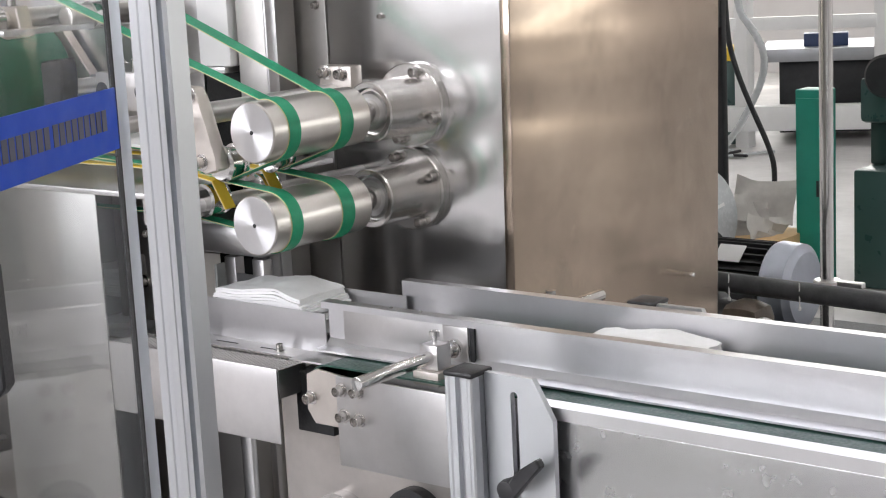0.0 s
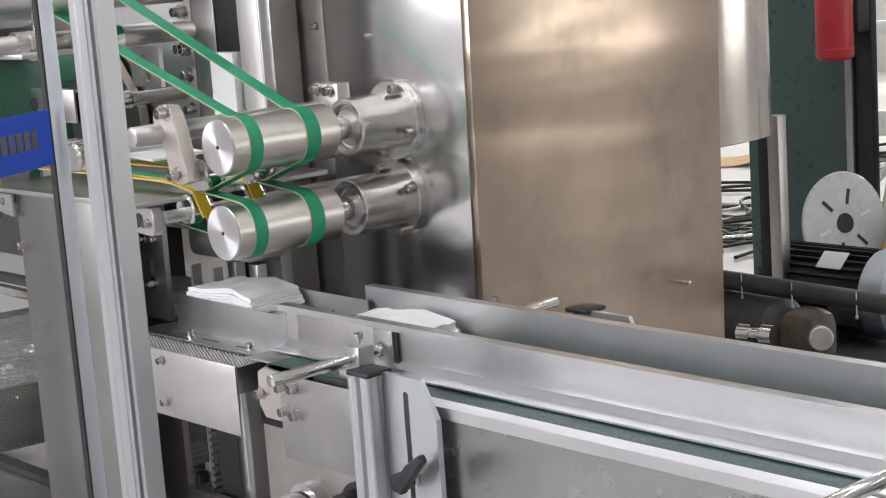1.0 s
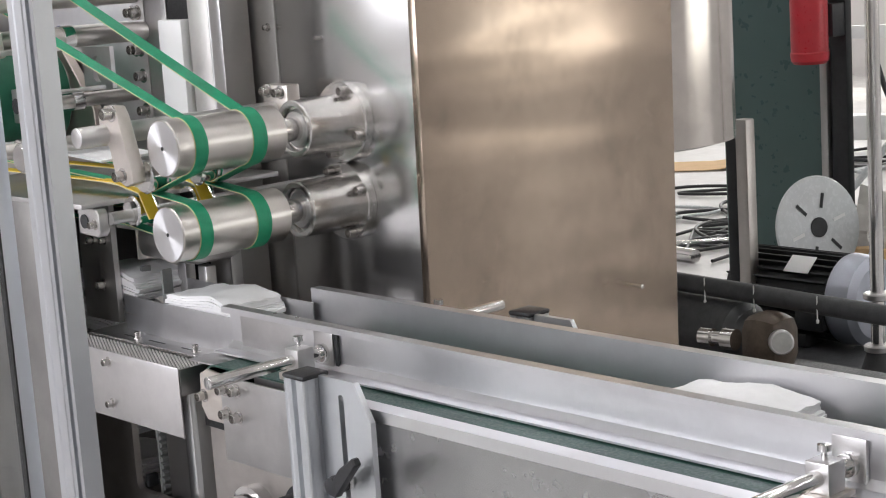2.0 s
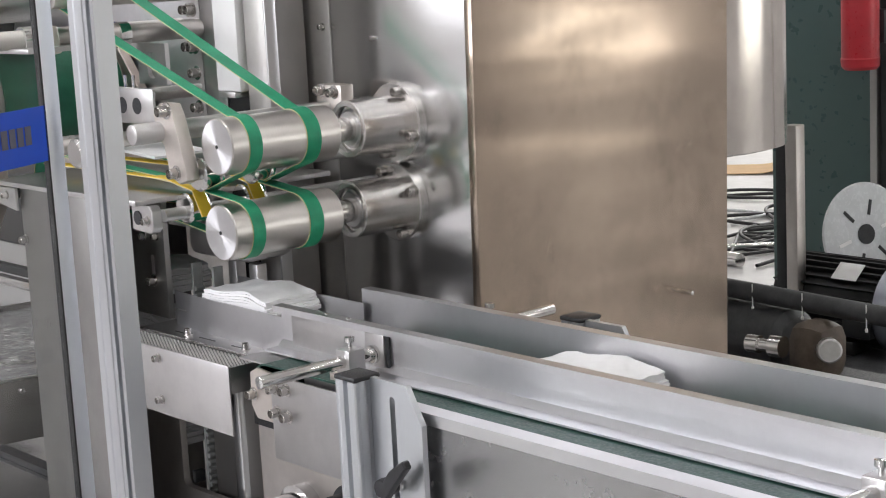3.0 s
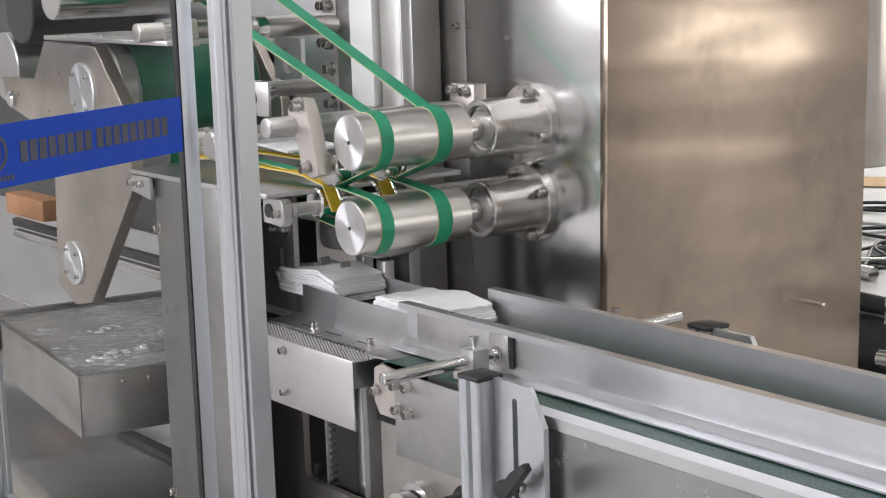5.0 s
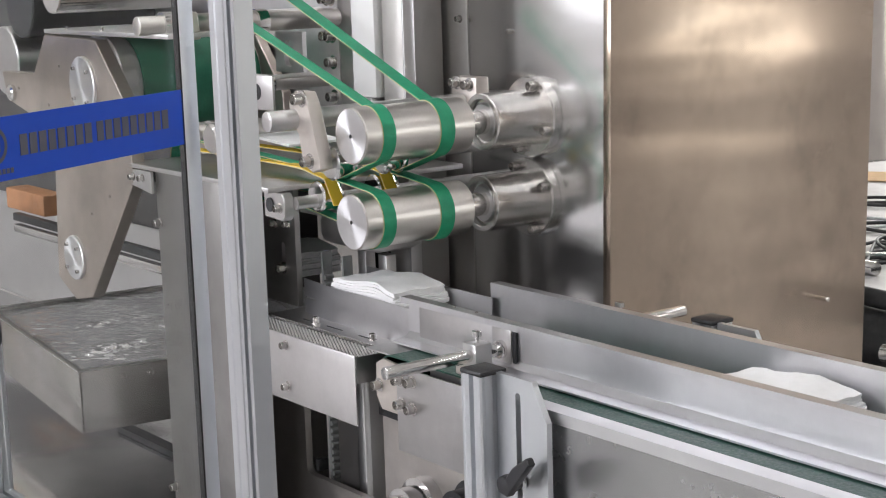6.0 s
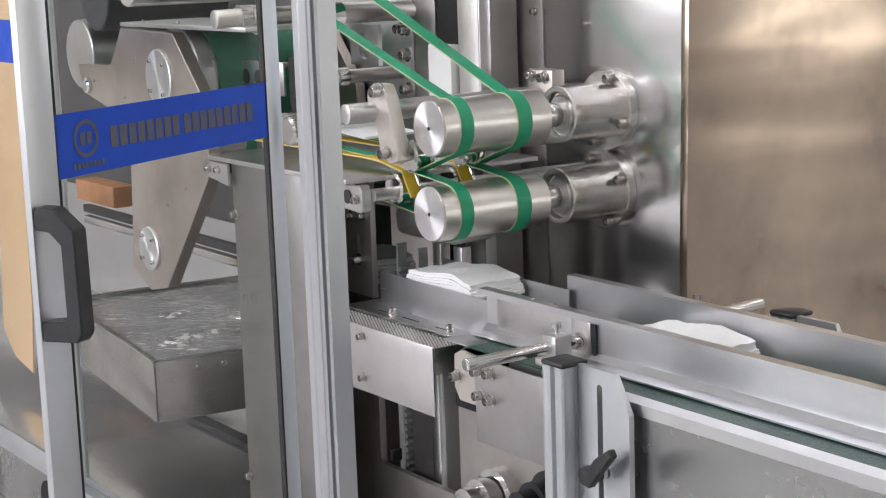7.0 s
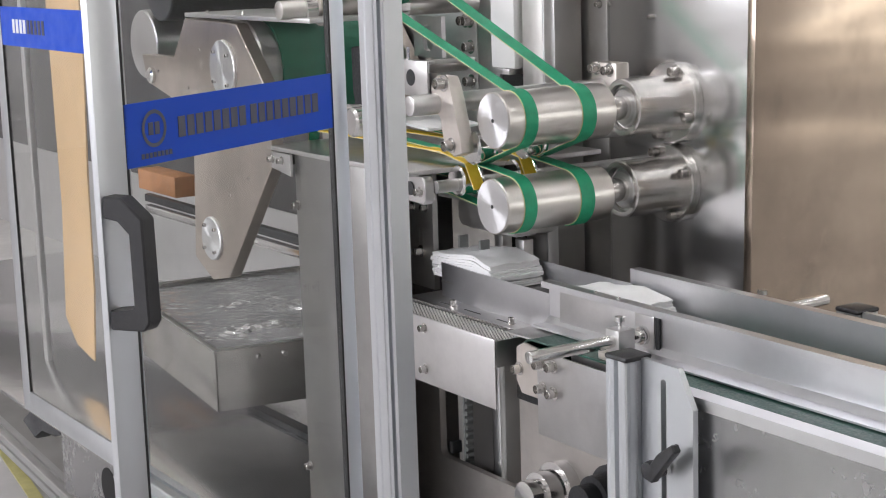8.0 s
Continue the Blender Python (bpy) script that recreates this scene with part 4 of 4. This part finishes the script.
KB = thing("kraft_sheet", "long tan kraft board sheet hanging inside", "board", (-2.2, 0.1, 0.43))
part("sheet", prism([(-2.33, 1.95), (-2.10, 1.95), (-2.095, 1.17), (-2.12, 0.9), (-2.13, 0.62), (-2.16, 0.44), (-2.27, 0.46), (-2.34, 0.52), (-2.31, 0.8), (-2.315, 1.1)], "y", 0.10, 0.104), CARD, KB)
OB = thing("wooden_block", "orange-brown wooden block on the cross rails", "block", (-2.5, 0.5, 0.70))
part("block", box(-2.70, -2.45, 0.455, 0.52, 0.764, 0.82, 0.004), WOOD, OB)

# ---- plant behind the machine ----
TK = thing("steel_tank", "polished stainless steel cylindrical tank", "tank", (-0.975, 1.75, 0.88))
part("shell", lathe((-0.975, 1.75, 0.92), (-0.975, 1.75, 3), [(0, 0.2), (0.012, 0.25), (1.2, 0.25), (1.22, 0.24)], 64), metal("tank_sheet", (0.66, 0.62, 0.58), (0.16, 0.24), (60, 60, 60), 0.0, 0.012, (9, 9, 0.4), 0.15), TK)
part("mount_arm", box(-1.0, -0.95, 0.995, 1.52, 1.35, 1.42, 0.003), STEEL, TK)
PO = thing("angle_post", "upright stainless angle post", "post", (-1.05, 2.3, 0))
part("post", box(-1.188, -1.150, 2.43, 2.47, 0.0, 0.895, 0.003), DARK_PLATE, PO)
part("dark_side", box(-1.222, -1.190, 2.432, 2.47, 0.0, 0.893, 0.002), DARK, PO)

MO = thing("electric_motor", "black finned electric motor with a white plate", "motor", (-1.0, 2.55, 0.3))
core = part("housing", lathe((-1.26, 2.55, 0.40), (1, 2.55, 0.40), [(0, 0.09), (0.01, 0.105), (0.34, 0.105), (0.35, 0.1)], 40), DARK, MO)
for i in range(30):
    a = radians(12 * i)
    fin = box(-1.245, -0.915, -0.0022, 0.0022, 0.10, 0.122)
    bmesh.ops.transform(fin, verts=fin.verts, matrix=Matrix.Translation((0, 2.55, 0.40)) @ Matrix.Rotation(a, 4, "X"))
    part("fin", fin, DARK, core)
part("fan_cover", lathe((-0.91, 2.55, 0.40), (1, 2.55, 0.40), [(0, 0.122), (0.01, 0.126), (0.07, 0.122), (0.085, 0.10), (0.088, 0.03)], 40), metal("fan_cover", (0.5, 0.53, 0.6), (0.35, 0.5)), MO, "grey-blue fan cover")
np_ = box(-1.055, -0.975, -0.03, 0.03, 0.123, 0.126, 0.001)
bmesh.ops.transform(np_, verts=np_.verts, matrix=Matrix.Translation((0, 2.55, 0.40)) @ Matrix.Rotation(radians(38), 4, "X"))
part("rating_plate", np_, WHITE, MO)
part("terminal_box", box(-1.0, -0.91, 2.42, 2.48, 0.33, 0.40, 0.006), DARK, MO)
part("foot", box(-1.165, -0.985, 2.45, 2.65, 0.27, 0.31, 0.004), DARK, MO)
MB = thing("motor_stand", "dark steel stand under the motor", "stand", (-0.9, 2.3, 0))
part("top", box(-1.4, -0.1, 2.1, 2.75, 0.24, 0.27, 0.004), CASTING, MB)
for x in (-1.36, -0.16):
    for y in (2.14, 2.70):
        part("leg", box(x - 0.025, x + 0.025, y - 0.025, y + 0.025, 0, 0.24), CASTING, MB)

PP = thing("pipe_run", "dark horizontal pipe with tied cords", "pipe", (-0.5, 1.75, 0.6))
part("pipe", rod((-1.5, 1.82, 0.600), (0.6, 1.62, 0.600), 0.022, 24), CASTING, PP)
for x in (-0.75, -0.6, -0.42, -0.2):
    y = 1.82 - (x + 1.5) * 0.0952
    part("cord", lathe((x, y - 0.02, 0.624), (x + 0.01, y - 0.026, 0), [(0, 0.0015), (0.05, 0.0015), (0.055, 0.004), (0.06, 0.003)], 8), WHITE, PP)
for x in (-1.4, 0.5):
    y = 1.82 - (x + 1.5) * 0.0952
    part("stand", rod((x, y, 0), (x, y, 0.58), 0.018, 16), CASTING, PP)
VP = thing("vacuum_pump", "brown pump body with round gauge and valve", "pump", (-0.6, 1.65, 0.3))
part("body", lathe((-1.05, 1.80, 0.50), (0.0, 1.66, 0.50), [(0, 0.06), (0.01, 0.075), (0.4, 0.075), (0.42, 0.06), (0.5, 0.055), (0.52, 0.04)], 32), CASTING, VP)
part("head", box(-0.60, -0.49, 1.64, 1.75, 0.44, 0.575, 0.04), BROWN, VP, "brown corroded pump head")
g = part("gauge", lathe((-0.49, 1.655, 0.525), (-0.22, 1.395, 0.56), [(0, 0.022), (0.012, 0.027), (0.03, 0.027), (0.032, 0.024)], 32), STEEL, VP)
part("dial", lathe((-0.4675, 1.6335, 0.528), (-0.22, 1.395, 0.56), [(0, 0.022), (0.002, 0.022)], 32), plain("dial_face", (0.45, 0.45, 0.43), 0.4), g)
part("valve", lathe((-0.66, 1.60, 0.525), (-0.4, 1.62, 0.53), [(0, 0.012), (0.0, 0.02), (0.03, 0.02), (0.03, 0.014), (0.06, 0.014), (0.06, 0.024), (0.09, 0.024), (0.09, 0.012)], 20), CHROME, VP)
part("base", box(-1.1, -0.3, 1.55, 1.95, 0.0, 0.40, 0.01), DARK, VP)

ST = thing("rod_stand", "upright polished rod in a collar on a foot", "stand", (-0.596, 2.2, 0))
part("rod", rod((-0.596, 2.2, 0.36), (-0.596, 2.2, 2.0), 0.017, 24), CHROME, ST)
for z in (0.5, 0.37):
    c_ = part("collar", lathe((-0.596, 2.2, z), (-0.596, 2.2, 9), [(0, 0.03), (0.003, 0.034), (0.014, 0.034), (0.017, 0.03)], 24), STEEL, ST)
    part("clamp_arm", box(-0.57, -0.50, 2.2 - 0.012, 2.2 + 0.012, z, z + 0.016, 0.003), STEEL, c_)
part("socket", lathe((-0.596, 2.2, 0.0), (-0.596, 2.2, 9), [(0, 0.06), (0.3, 0.05), (0.36, 0.03), (0.375, 0.026)], 24), CASTING, ST)

TC = thing("teal_cabinet", "teal painted machine cabinet with dark side", "cabinet", (-1.5, 4.2, 0))
part("body", box(-1.60, -1.485, 4.04, 4.14, 0.0, 0.77, 0.006), TEAL, TC)
td_ = part("door", box(-1.592, -1.493, 4.03, 4.039, 0.03, 0.74, 0.003), TEAL, TC)
part("latch", box(-1.51, -1.50, 4.022, 4.029, 0.38, 0.44, 0.002), DARK, td_)
DM = thing("winding_machine", "dark green machine with a white bobbin", "machine", (-0.9, 4.3, 0))
part("body", box(-1.47, -0.2, 4.25, 4.9, 0.0, 0.45, 0.01), DARK_GREEN, DM)
part("arm", box(-1.47, -1.2, 4.3, 4.8, 0.62, 0.79, 0.02), DARK_GREEN, DM)
part("column", box(-1.47, -1.38, 4.4, 4.8, 0.45, 0.62, 0.01), DARK_GREEN, DM)
part("hood", lathe((-1.35, 4.25, 0.80), (-1.35, 9, 0.80), [(0, 0.07), (0.01, 0.08), (0.2, 0.08), (0.21, 0.07)], 32), DARK, DM)
part("bobbin", lathe((-1.22, 4.2, 0.66), (-1.22, 9, 0.66), [(0, 0.02), (0, 0.075), (0.12, 0.075), (0.12, 0.02)], 32), WHITE, DM)

GC = thing("hall_column", "dark green painted steel column", "column", (-2.2, 4.2, 0), kind="structure")
part("shaft", box(-2.49, -1.95, 4.05, 4.10, 0.0, 6.0, 0.01), DARK_GREEN, GC)
part("flange", box(-1.948, -1.875, 4.00, 4.04, 0.0, 6.0, 0.006), DARK, GC)
part("conduit", box(-1.985, -1.953, 3.985, 4.045, 0.0, 0.95, 0.004), SHEET_DARK, GC, "grey steel conduit")
FE = thing("fire_extinguisher", "red fire extinguisher hung on the column", "extinguisher", (-1.94, 3.86, 0.91))
part("cylinder", lathe((-1.937, 3.86, 0.909), (-1.937, 3.86, 9), [(0, 0.058), (0.012, 0.068), (0.04, 0.071), (0.045, 0.068), (0.4, 0.068), (0.46, 0.046), (0.48, 0.02)], 36), RED, FE)
part("valve_head", box(-1.965, -1.91, 3.835, 3.885, 1.388, 1.44, 0.01), BLACK, FE)
part("bracket", box(-2.0, -1.88, 3.925, 4.046, 1.0, 1.12, 0.003), DARK, FE)


def reel(c, tilt):
    t = thing("plastic_reel", "clear plastic reel flange leaning by the motor", "reel", c, "plastic reels")
    ax = Vector((0.93, -0.28, tilt)).normalized()
    cv = Vector(c)
    part("flange", lathe(cv, cv + ax, [(0, 0.031), (0, 0.182), (0.006, 0.187), (0.012, 0.182), (0.012, 0.031)], 56), PLASTIC, t)
    part("hub", lathe(cv - ax * 0.02, cv + ax, [(0, 0.03), (0, 0.036), (0.036, 0.036), (0.036, 0.03)], 28), DARK, t)
    fr = frame_of(cv, cv + ax)
    for i in range(6):
        s_ = box(0.07, 0.125, -0.006, 0.006, 0.0125, 0.0145)
        bmesh.ops.transform(s_, verts=s_.verts, matrix=Matrix.Translation(cv) @ fr @ Matrix.Rotation(radians(60 * i + 15), 4, "Z"))
        part("slot", s_, DARK if i % 3 else WHITE, t)
    return t


PLASTIC = plain("milky_plastic", (0.55, 0.57, 0.58), 0.25, 0.12, 6)
reel((-1.824, 3.714, 0.335), 0.14)
CR = thing("low_crate", "low dark crate under the reel behind the motor", "crate", (-1.83, 3.72, 0))
part("body", box(-1.95, -1.72, 3.60, 3.84, 0.0, 0.157, 0.006), DARK, CR)

WF = thing("white_frame", "white aluminium extrusion frame over a work table", "frame", (-3.4, 7.7, 0))
for x, y in ((-3.72, 7.6), (-2.97, 7.95)):
    part("post", box(x - 0.045, x + 0.045, y - 0.045, y + 0.045, 0.0, 2.2, 0.004), WHITE, WF)
fr_ = math.atan2(0.35, 0.75)


def slanted(x0, x1, dy0, dy1, z0, z1):
    b_ = box(x0, x1, dy0, dy1, z0, z1, 0.003)
    bmesh.ops.transform(b_, verts=b_.verts, matrix=Matrix.Translation((-3.72, 7.6, 0)) @ Matrix.Rotation(fr_, 4, "Z"))
    return b_


part("rail", slanted(-0.6, 2.4, -0.03, 0.03, 0.71, 0.79), WHITE, WF)
part("base_beam", slanted(-0.8, 1.0, -0.06, 0.06, 0.10, 0.25), WHITE, WF)
part("table_top", slanted(0.1, 1.4, 0.15, 0.9, 0.50, 0.58), metal("grey_table", (0.45, 0.46, 0.48), (0.4, 0.5)), WF)
# solid dark box in place of the shade below the table top
part("table_shade", slanted(0.2, 1.3, 0.25, 0.8, 0.05, 0.50), DARK, WF)
YB = thing("yellow_crate", "yellow and dark green crate beside the frame", "crate", (-3.8, 7.5, 0))
part("crate", slanted(-0.20, 0.0, 0.12, 0.42, 0.52, 0.60), YELLOW, YB)
part("lower_box", slanted(-0.22, 0.02, 0.12, 0.42, 0.0, 0.515), DARK_GREEN, YB)
BT = thing("blue_tool", "dark blue hand tool on the work table", "tool", (-3.3, 7.9, 0.6))
part("body", slanted(0.35, 0.62, 0.3, 0.42, 0.58, 0.66), plain("tool_blue", (0.03, 0.05, 0.12), 0.4), BT)


def tube(name, pts, r, material, label, category):
    cu = bpy.data.curves.new(name, "CURVE")
    cu.dimensions, cu.bevel_depth, cu.bevel_resolution, cu.resolution_u = "3D", r, 3, 8
    sp = cu.splines.new("NURBS")
    sp.points.add(len(pts) - 1)
    for q, p in zip(sp.points, pts):
        q.co = (*p, 1)
    sp.use_endpoint_u, sp.order_u = True, 3
    cu.materials.append(material)
    return tagged(new(name, cu), label, category)


tube("clear_hose", [(-2.75, 5.5, 2.0), (-2.65, 5.53, 0.98), (-2.59, 5.55, 0.90), (-2.52, 5.57, 0.78), (-2.52, 5.56, 0.65), (-2.58, 5.52, 0.5), (-2.65, 5.46, 0.35), (-2.9, 5.3, 0.01)], 0.017, PLASTIC, "milky flexible air hose hanging behind the cabinet", "hose")
tube("black_cable", [(-2.40, 4.95, 1.6), (-2.36, 4.90, 0.95), (-2.30, 4.88, 0.757), (-2.22, 4.88, 0.58), (-2.14, 4.88, 0.42), (-2.11, 4.88, 0.30), (-2.15, 4.9, 0.01)], 0.012, BLACK, "black cable hanging behind the cabinet", "cable")
rnd = random.Random(4)
for i in range(9):
    cx, cy = rnd.uniform(-4.4, -2.3), rnd.uniform(5.0, 7.2)
    pts = [(cx + rnd.uniform(-0.5, 0.5), cy + rnd.uniform(-0.5, 0.5), 0.012 + 0.01 * (j % 2)) for j in range(6)]
    tube("floor_cable", pts, 0.009, BLACK if i % 3 else PLASTIC, "loose cable lying on the hall floor", "cable")

rnd = random.Random(9)
for i in range(6):
    cx, cy = rnd.uniform(-3.4, -2.8), rnd.uniform(4.5, 5.6)
    pts = [(cx + rnd.uniform(-0.35, 0.35), cy + rnd.uniform(-0.4, 0.4), 0.012 + 0.012 * (j % 2)) for j in range(6)]
    tube("floor_cable", pts, 0.008, BLACK, "loose black cable lying on the hall floor", "cable")
tube("floor_pipe", [(-3.3, 4.42, 0.02), (-3.0, 4.6, 0.02), (-2.9, 4.9, 0.02)], 0.016, CHROME, "thin steel pipe lying on the floor", "pipe")
SC = thing("short_pipe", "short thick steel pipe lying on the floor", "pipe", (-2.9, 4.3, 0.03))
part("tube", lathe((-3.1, 4.33, 0.03), (-2.85, 4.3, 0.03), [(0, 0.02), (0, 0.03), (0.24, 0.03), (0.24, 0.02)], 24), CHROME, SC)
KS = thing("kraft_scrap", "curled tan kraft board scrap on the floor", "board", (-4.6, 6.7, 0))
curl = [(-0.34 + 0.06 * k, 0.004 + 0.16 * max(0, (k - 5) / 6) ** 2) for k in range(12)]
ks = strip_belt(curl, -0.2, 0.2, 0.004, False)
bmesh.ops.transform(ks, verts=ks.verts, matrix=Matrix.Translation((-4.62, 6.72, 0.002)) @ Matrix.Rotation(radians(35), 4, "Z"))
part("sheet", ks, CARD, KS)

PB = thing("packing_paper", "loose grey packing paper and board behind the motor", "paper", (-1.73, 4.0, 0.0))
PAPER = plain("packing_paper", (0.5, 0.48, 0.45), 0.8, 0.1, 20)
rnd = random.Random(21)
for w, h, x, y, z, tx, ty, tz in ((0.22, 0.17, -1.70, 3.98, 0.36, 62, 10, 40), (0.24, 0.13, -1.78, 3.93, 0.27, 48, -14, 15), (0.18, 0.14, -1.66, 3.90, 0.24, 70, 22, 62), (0.2, 0.16, -1.80, 4.02, 0.24, 35, 8, -20)):
    sh = bmesh.new()
    bmesh.ops.create_grid(sh, x_segments=7, y_segments=5, size=0.5)
    for v in sh.verts:
        v.co = Vector((v.co.x * w, v.co.y * h, 0.05 * noise.noise((v.co.x * 2 + x * 9, v.co.y * 2, z * 30)) + 0.05 * v.co.x * v.co.x))
    bmesh.ops.solidify(sh, geom=sh.faces[:], thickness=0.002)
    bmesh.ops.transform(sh, verts=sh.verts, matrix=pose(x, y, z, tx, ty, tz))
    part("sheet", sh, PAPER, PB)
part("carton", box(-1.88, -1.58, 3.86, 4.12, 0.0, 0.24, 0.004), CARD, PB)

# ---- tissue packs ----
PACK_L, PACK_W = 0.187, 0.098


def tissue_pack():
    t = thing("tissue_pack", "folded stack of white tissue sheets", "tissue stack", (0, 0, 0), "tissue packs")
    r_ = random.Random(11)
    n = 11
    for k in range(n):
        bm = bmesh.new()
        x_a, x_b = -PACK_L + r_.uniform(0, 0.009), r_.uniform(-0.014, 0.0) - 0.012 * (k / n) ** 3
        wy = PACK_W / 2 - r_.uniform(0, 0.003)
        rows = []
        for side in (0, 1):
            row = []
            for i in range(25):
                u = i / 24
                x = x_a + (x_b - x_a) * u
                hump = 0.0045 * math.exp(-((u - 0.6) / 0.24) ** 2) + 0.0014 * math.sin(u * 11 + 0.6) - 0.004 * max(0, (u - 0.72) / 0.28) ** 2 - 0.006 * max(0, (0.4 - u) / 0.4)
                z0 = (k + side * 0.86) * 0.0040
                lift = hump * (k + side) / n
                row.append([bm.verts.new((x + 0.0008 * noise.noise((u * 9, j, k)), -wy + 2 * wy * j / 7, z0 + lift + (0.004 * noise.noise((u * 5, j * 0.7, 3.3)) + 0.0016 * noise.noise((u * 9, j * 1.1, k * 2 + side))) * (k / n))) for j in range(8)])
            rows.append(row)
        lo, hi = rows
        for i in range(24):
            for j in range(7):
                bm.faces.new((lo[i][j], lo[i][j + 1], lo[i + 1][j + 1], lo[i + 1][j]))
                bm.faces.new((hi[i][j], hi[i + 1][j], hi[i + 1][j + 1], hi[i][j + 1]))
            bm.faces.new((lo[i][0], lo[i + 1][0], hi[i + 1][0], hi[i][0]))
            bm.faces.new((lo[i][7], hi[i][7], hi[i + 1][7], lo[i + 1][7]))
        for j in range(7):
            bm.faces.new((lo[0][j], hi[0][j], hi[0][j + 1], lo[0][j + 1]))
            bm.faces.new((lo[24][j], lo[24][j + 1], hi[24][j + 1], hi[24][j]))
        part("sheet", bm, TISSUE, t)
    return t


PACKS = [tissue_pack()]
for k in range(7):
    PACKS.append(copy_thing(PACKS[0], Matrix.Identity(4)))

CYCLE = 1.432
TABLE_Z, BELT_Z = 0.8715, 0.8595
STEPS = [(0.30, -0.745, 0.230, 0.882), (0.55, -0.672, 0.226, 0.880), (0.70, -0.575, 0.208, 0.874), (0.80, -0.530, 0.200, TABLE_Z), (1.00, -0.445, 0.198, TABLE_Z),
         (1.20, -0.398, 0.198, TABLE_Z), (1.90, -0.395, 0.198, TABLE_Z), (2.02, -0.350, 0.198, TABLE_Z), (2.12, -0.282, 0.198, TABLE_Z), (2.22, -0.220, 0.198, BELT_Z), (2.42, -0.096, 0.198, BELT_Z)]


def pack_at(tau):
    """The front of a pack, seconds after its cycle began."""
    if tau <= STEPS[0][0]:
        waits = (STEPS[0][0] - tau) / CYCLE
        return STEPS[0][1], STEPS[0][2], STEPS[0][3] - 0.088 * waits
    for a, b in zip(STEPS, STEPS[1:]):
        if tau <= b[0]:
            f = (tau - a[0]) / (b[0] - a[0])
            return tuple(p + (q - p) * f for p, q in zip(a[1:], b[1:]))
    return STEPS[-1][1] + 0.70 * (tau - STEPS[-1][0]), STEPS[-1][2], STEPS[-1][3]


def stroke(t):
    """0 when the slide is down, 1 when it is up: a little over four strokes a second."""
    return 0.5 - 0.5 * math.cos(2 * math.pi * (t - 0.108) / 0.2295)


def motions():
    beats = [i * 0.03125 for i in range(257)]
    walk(LH, [(t, pose(-0.722, 0.33, 1.062 + 0.154 * stroke(t))) for t in beats])
    walk(PU, [(t, pose(-1.02 + 0.30 * stroke(t), 0.15, 1.165)) for t in beats])
    for n, pack in enumerate(PACKS):
        start = CYCLE * (n - 2)
        walk(pack, [(i / 10, pose(*pack_at(i / 10 - start))) for i in range(81)])
    walk(RIPPLES, [(i * 0.1, pose(0.0035 * math.sin(i * 0.9), 0.003 * math.sin(i * 1.3 + 1), 0.0006 * math.sin(i * 1.1))) for i in range(81)])
    for n, roll in enumerate(TURNING):
        walk(roll, [(i * 0.08, pose(0, 0, 0, 0, (-72 if n else 72) * i, 0)) for i in range(101)])


motions()
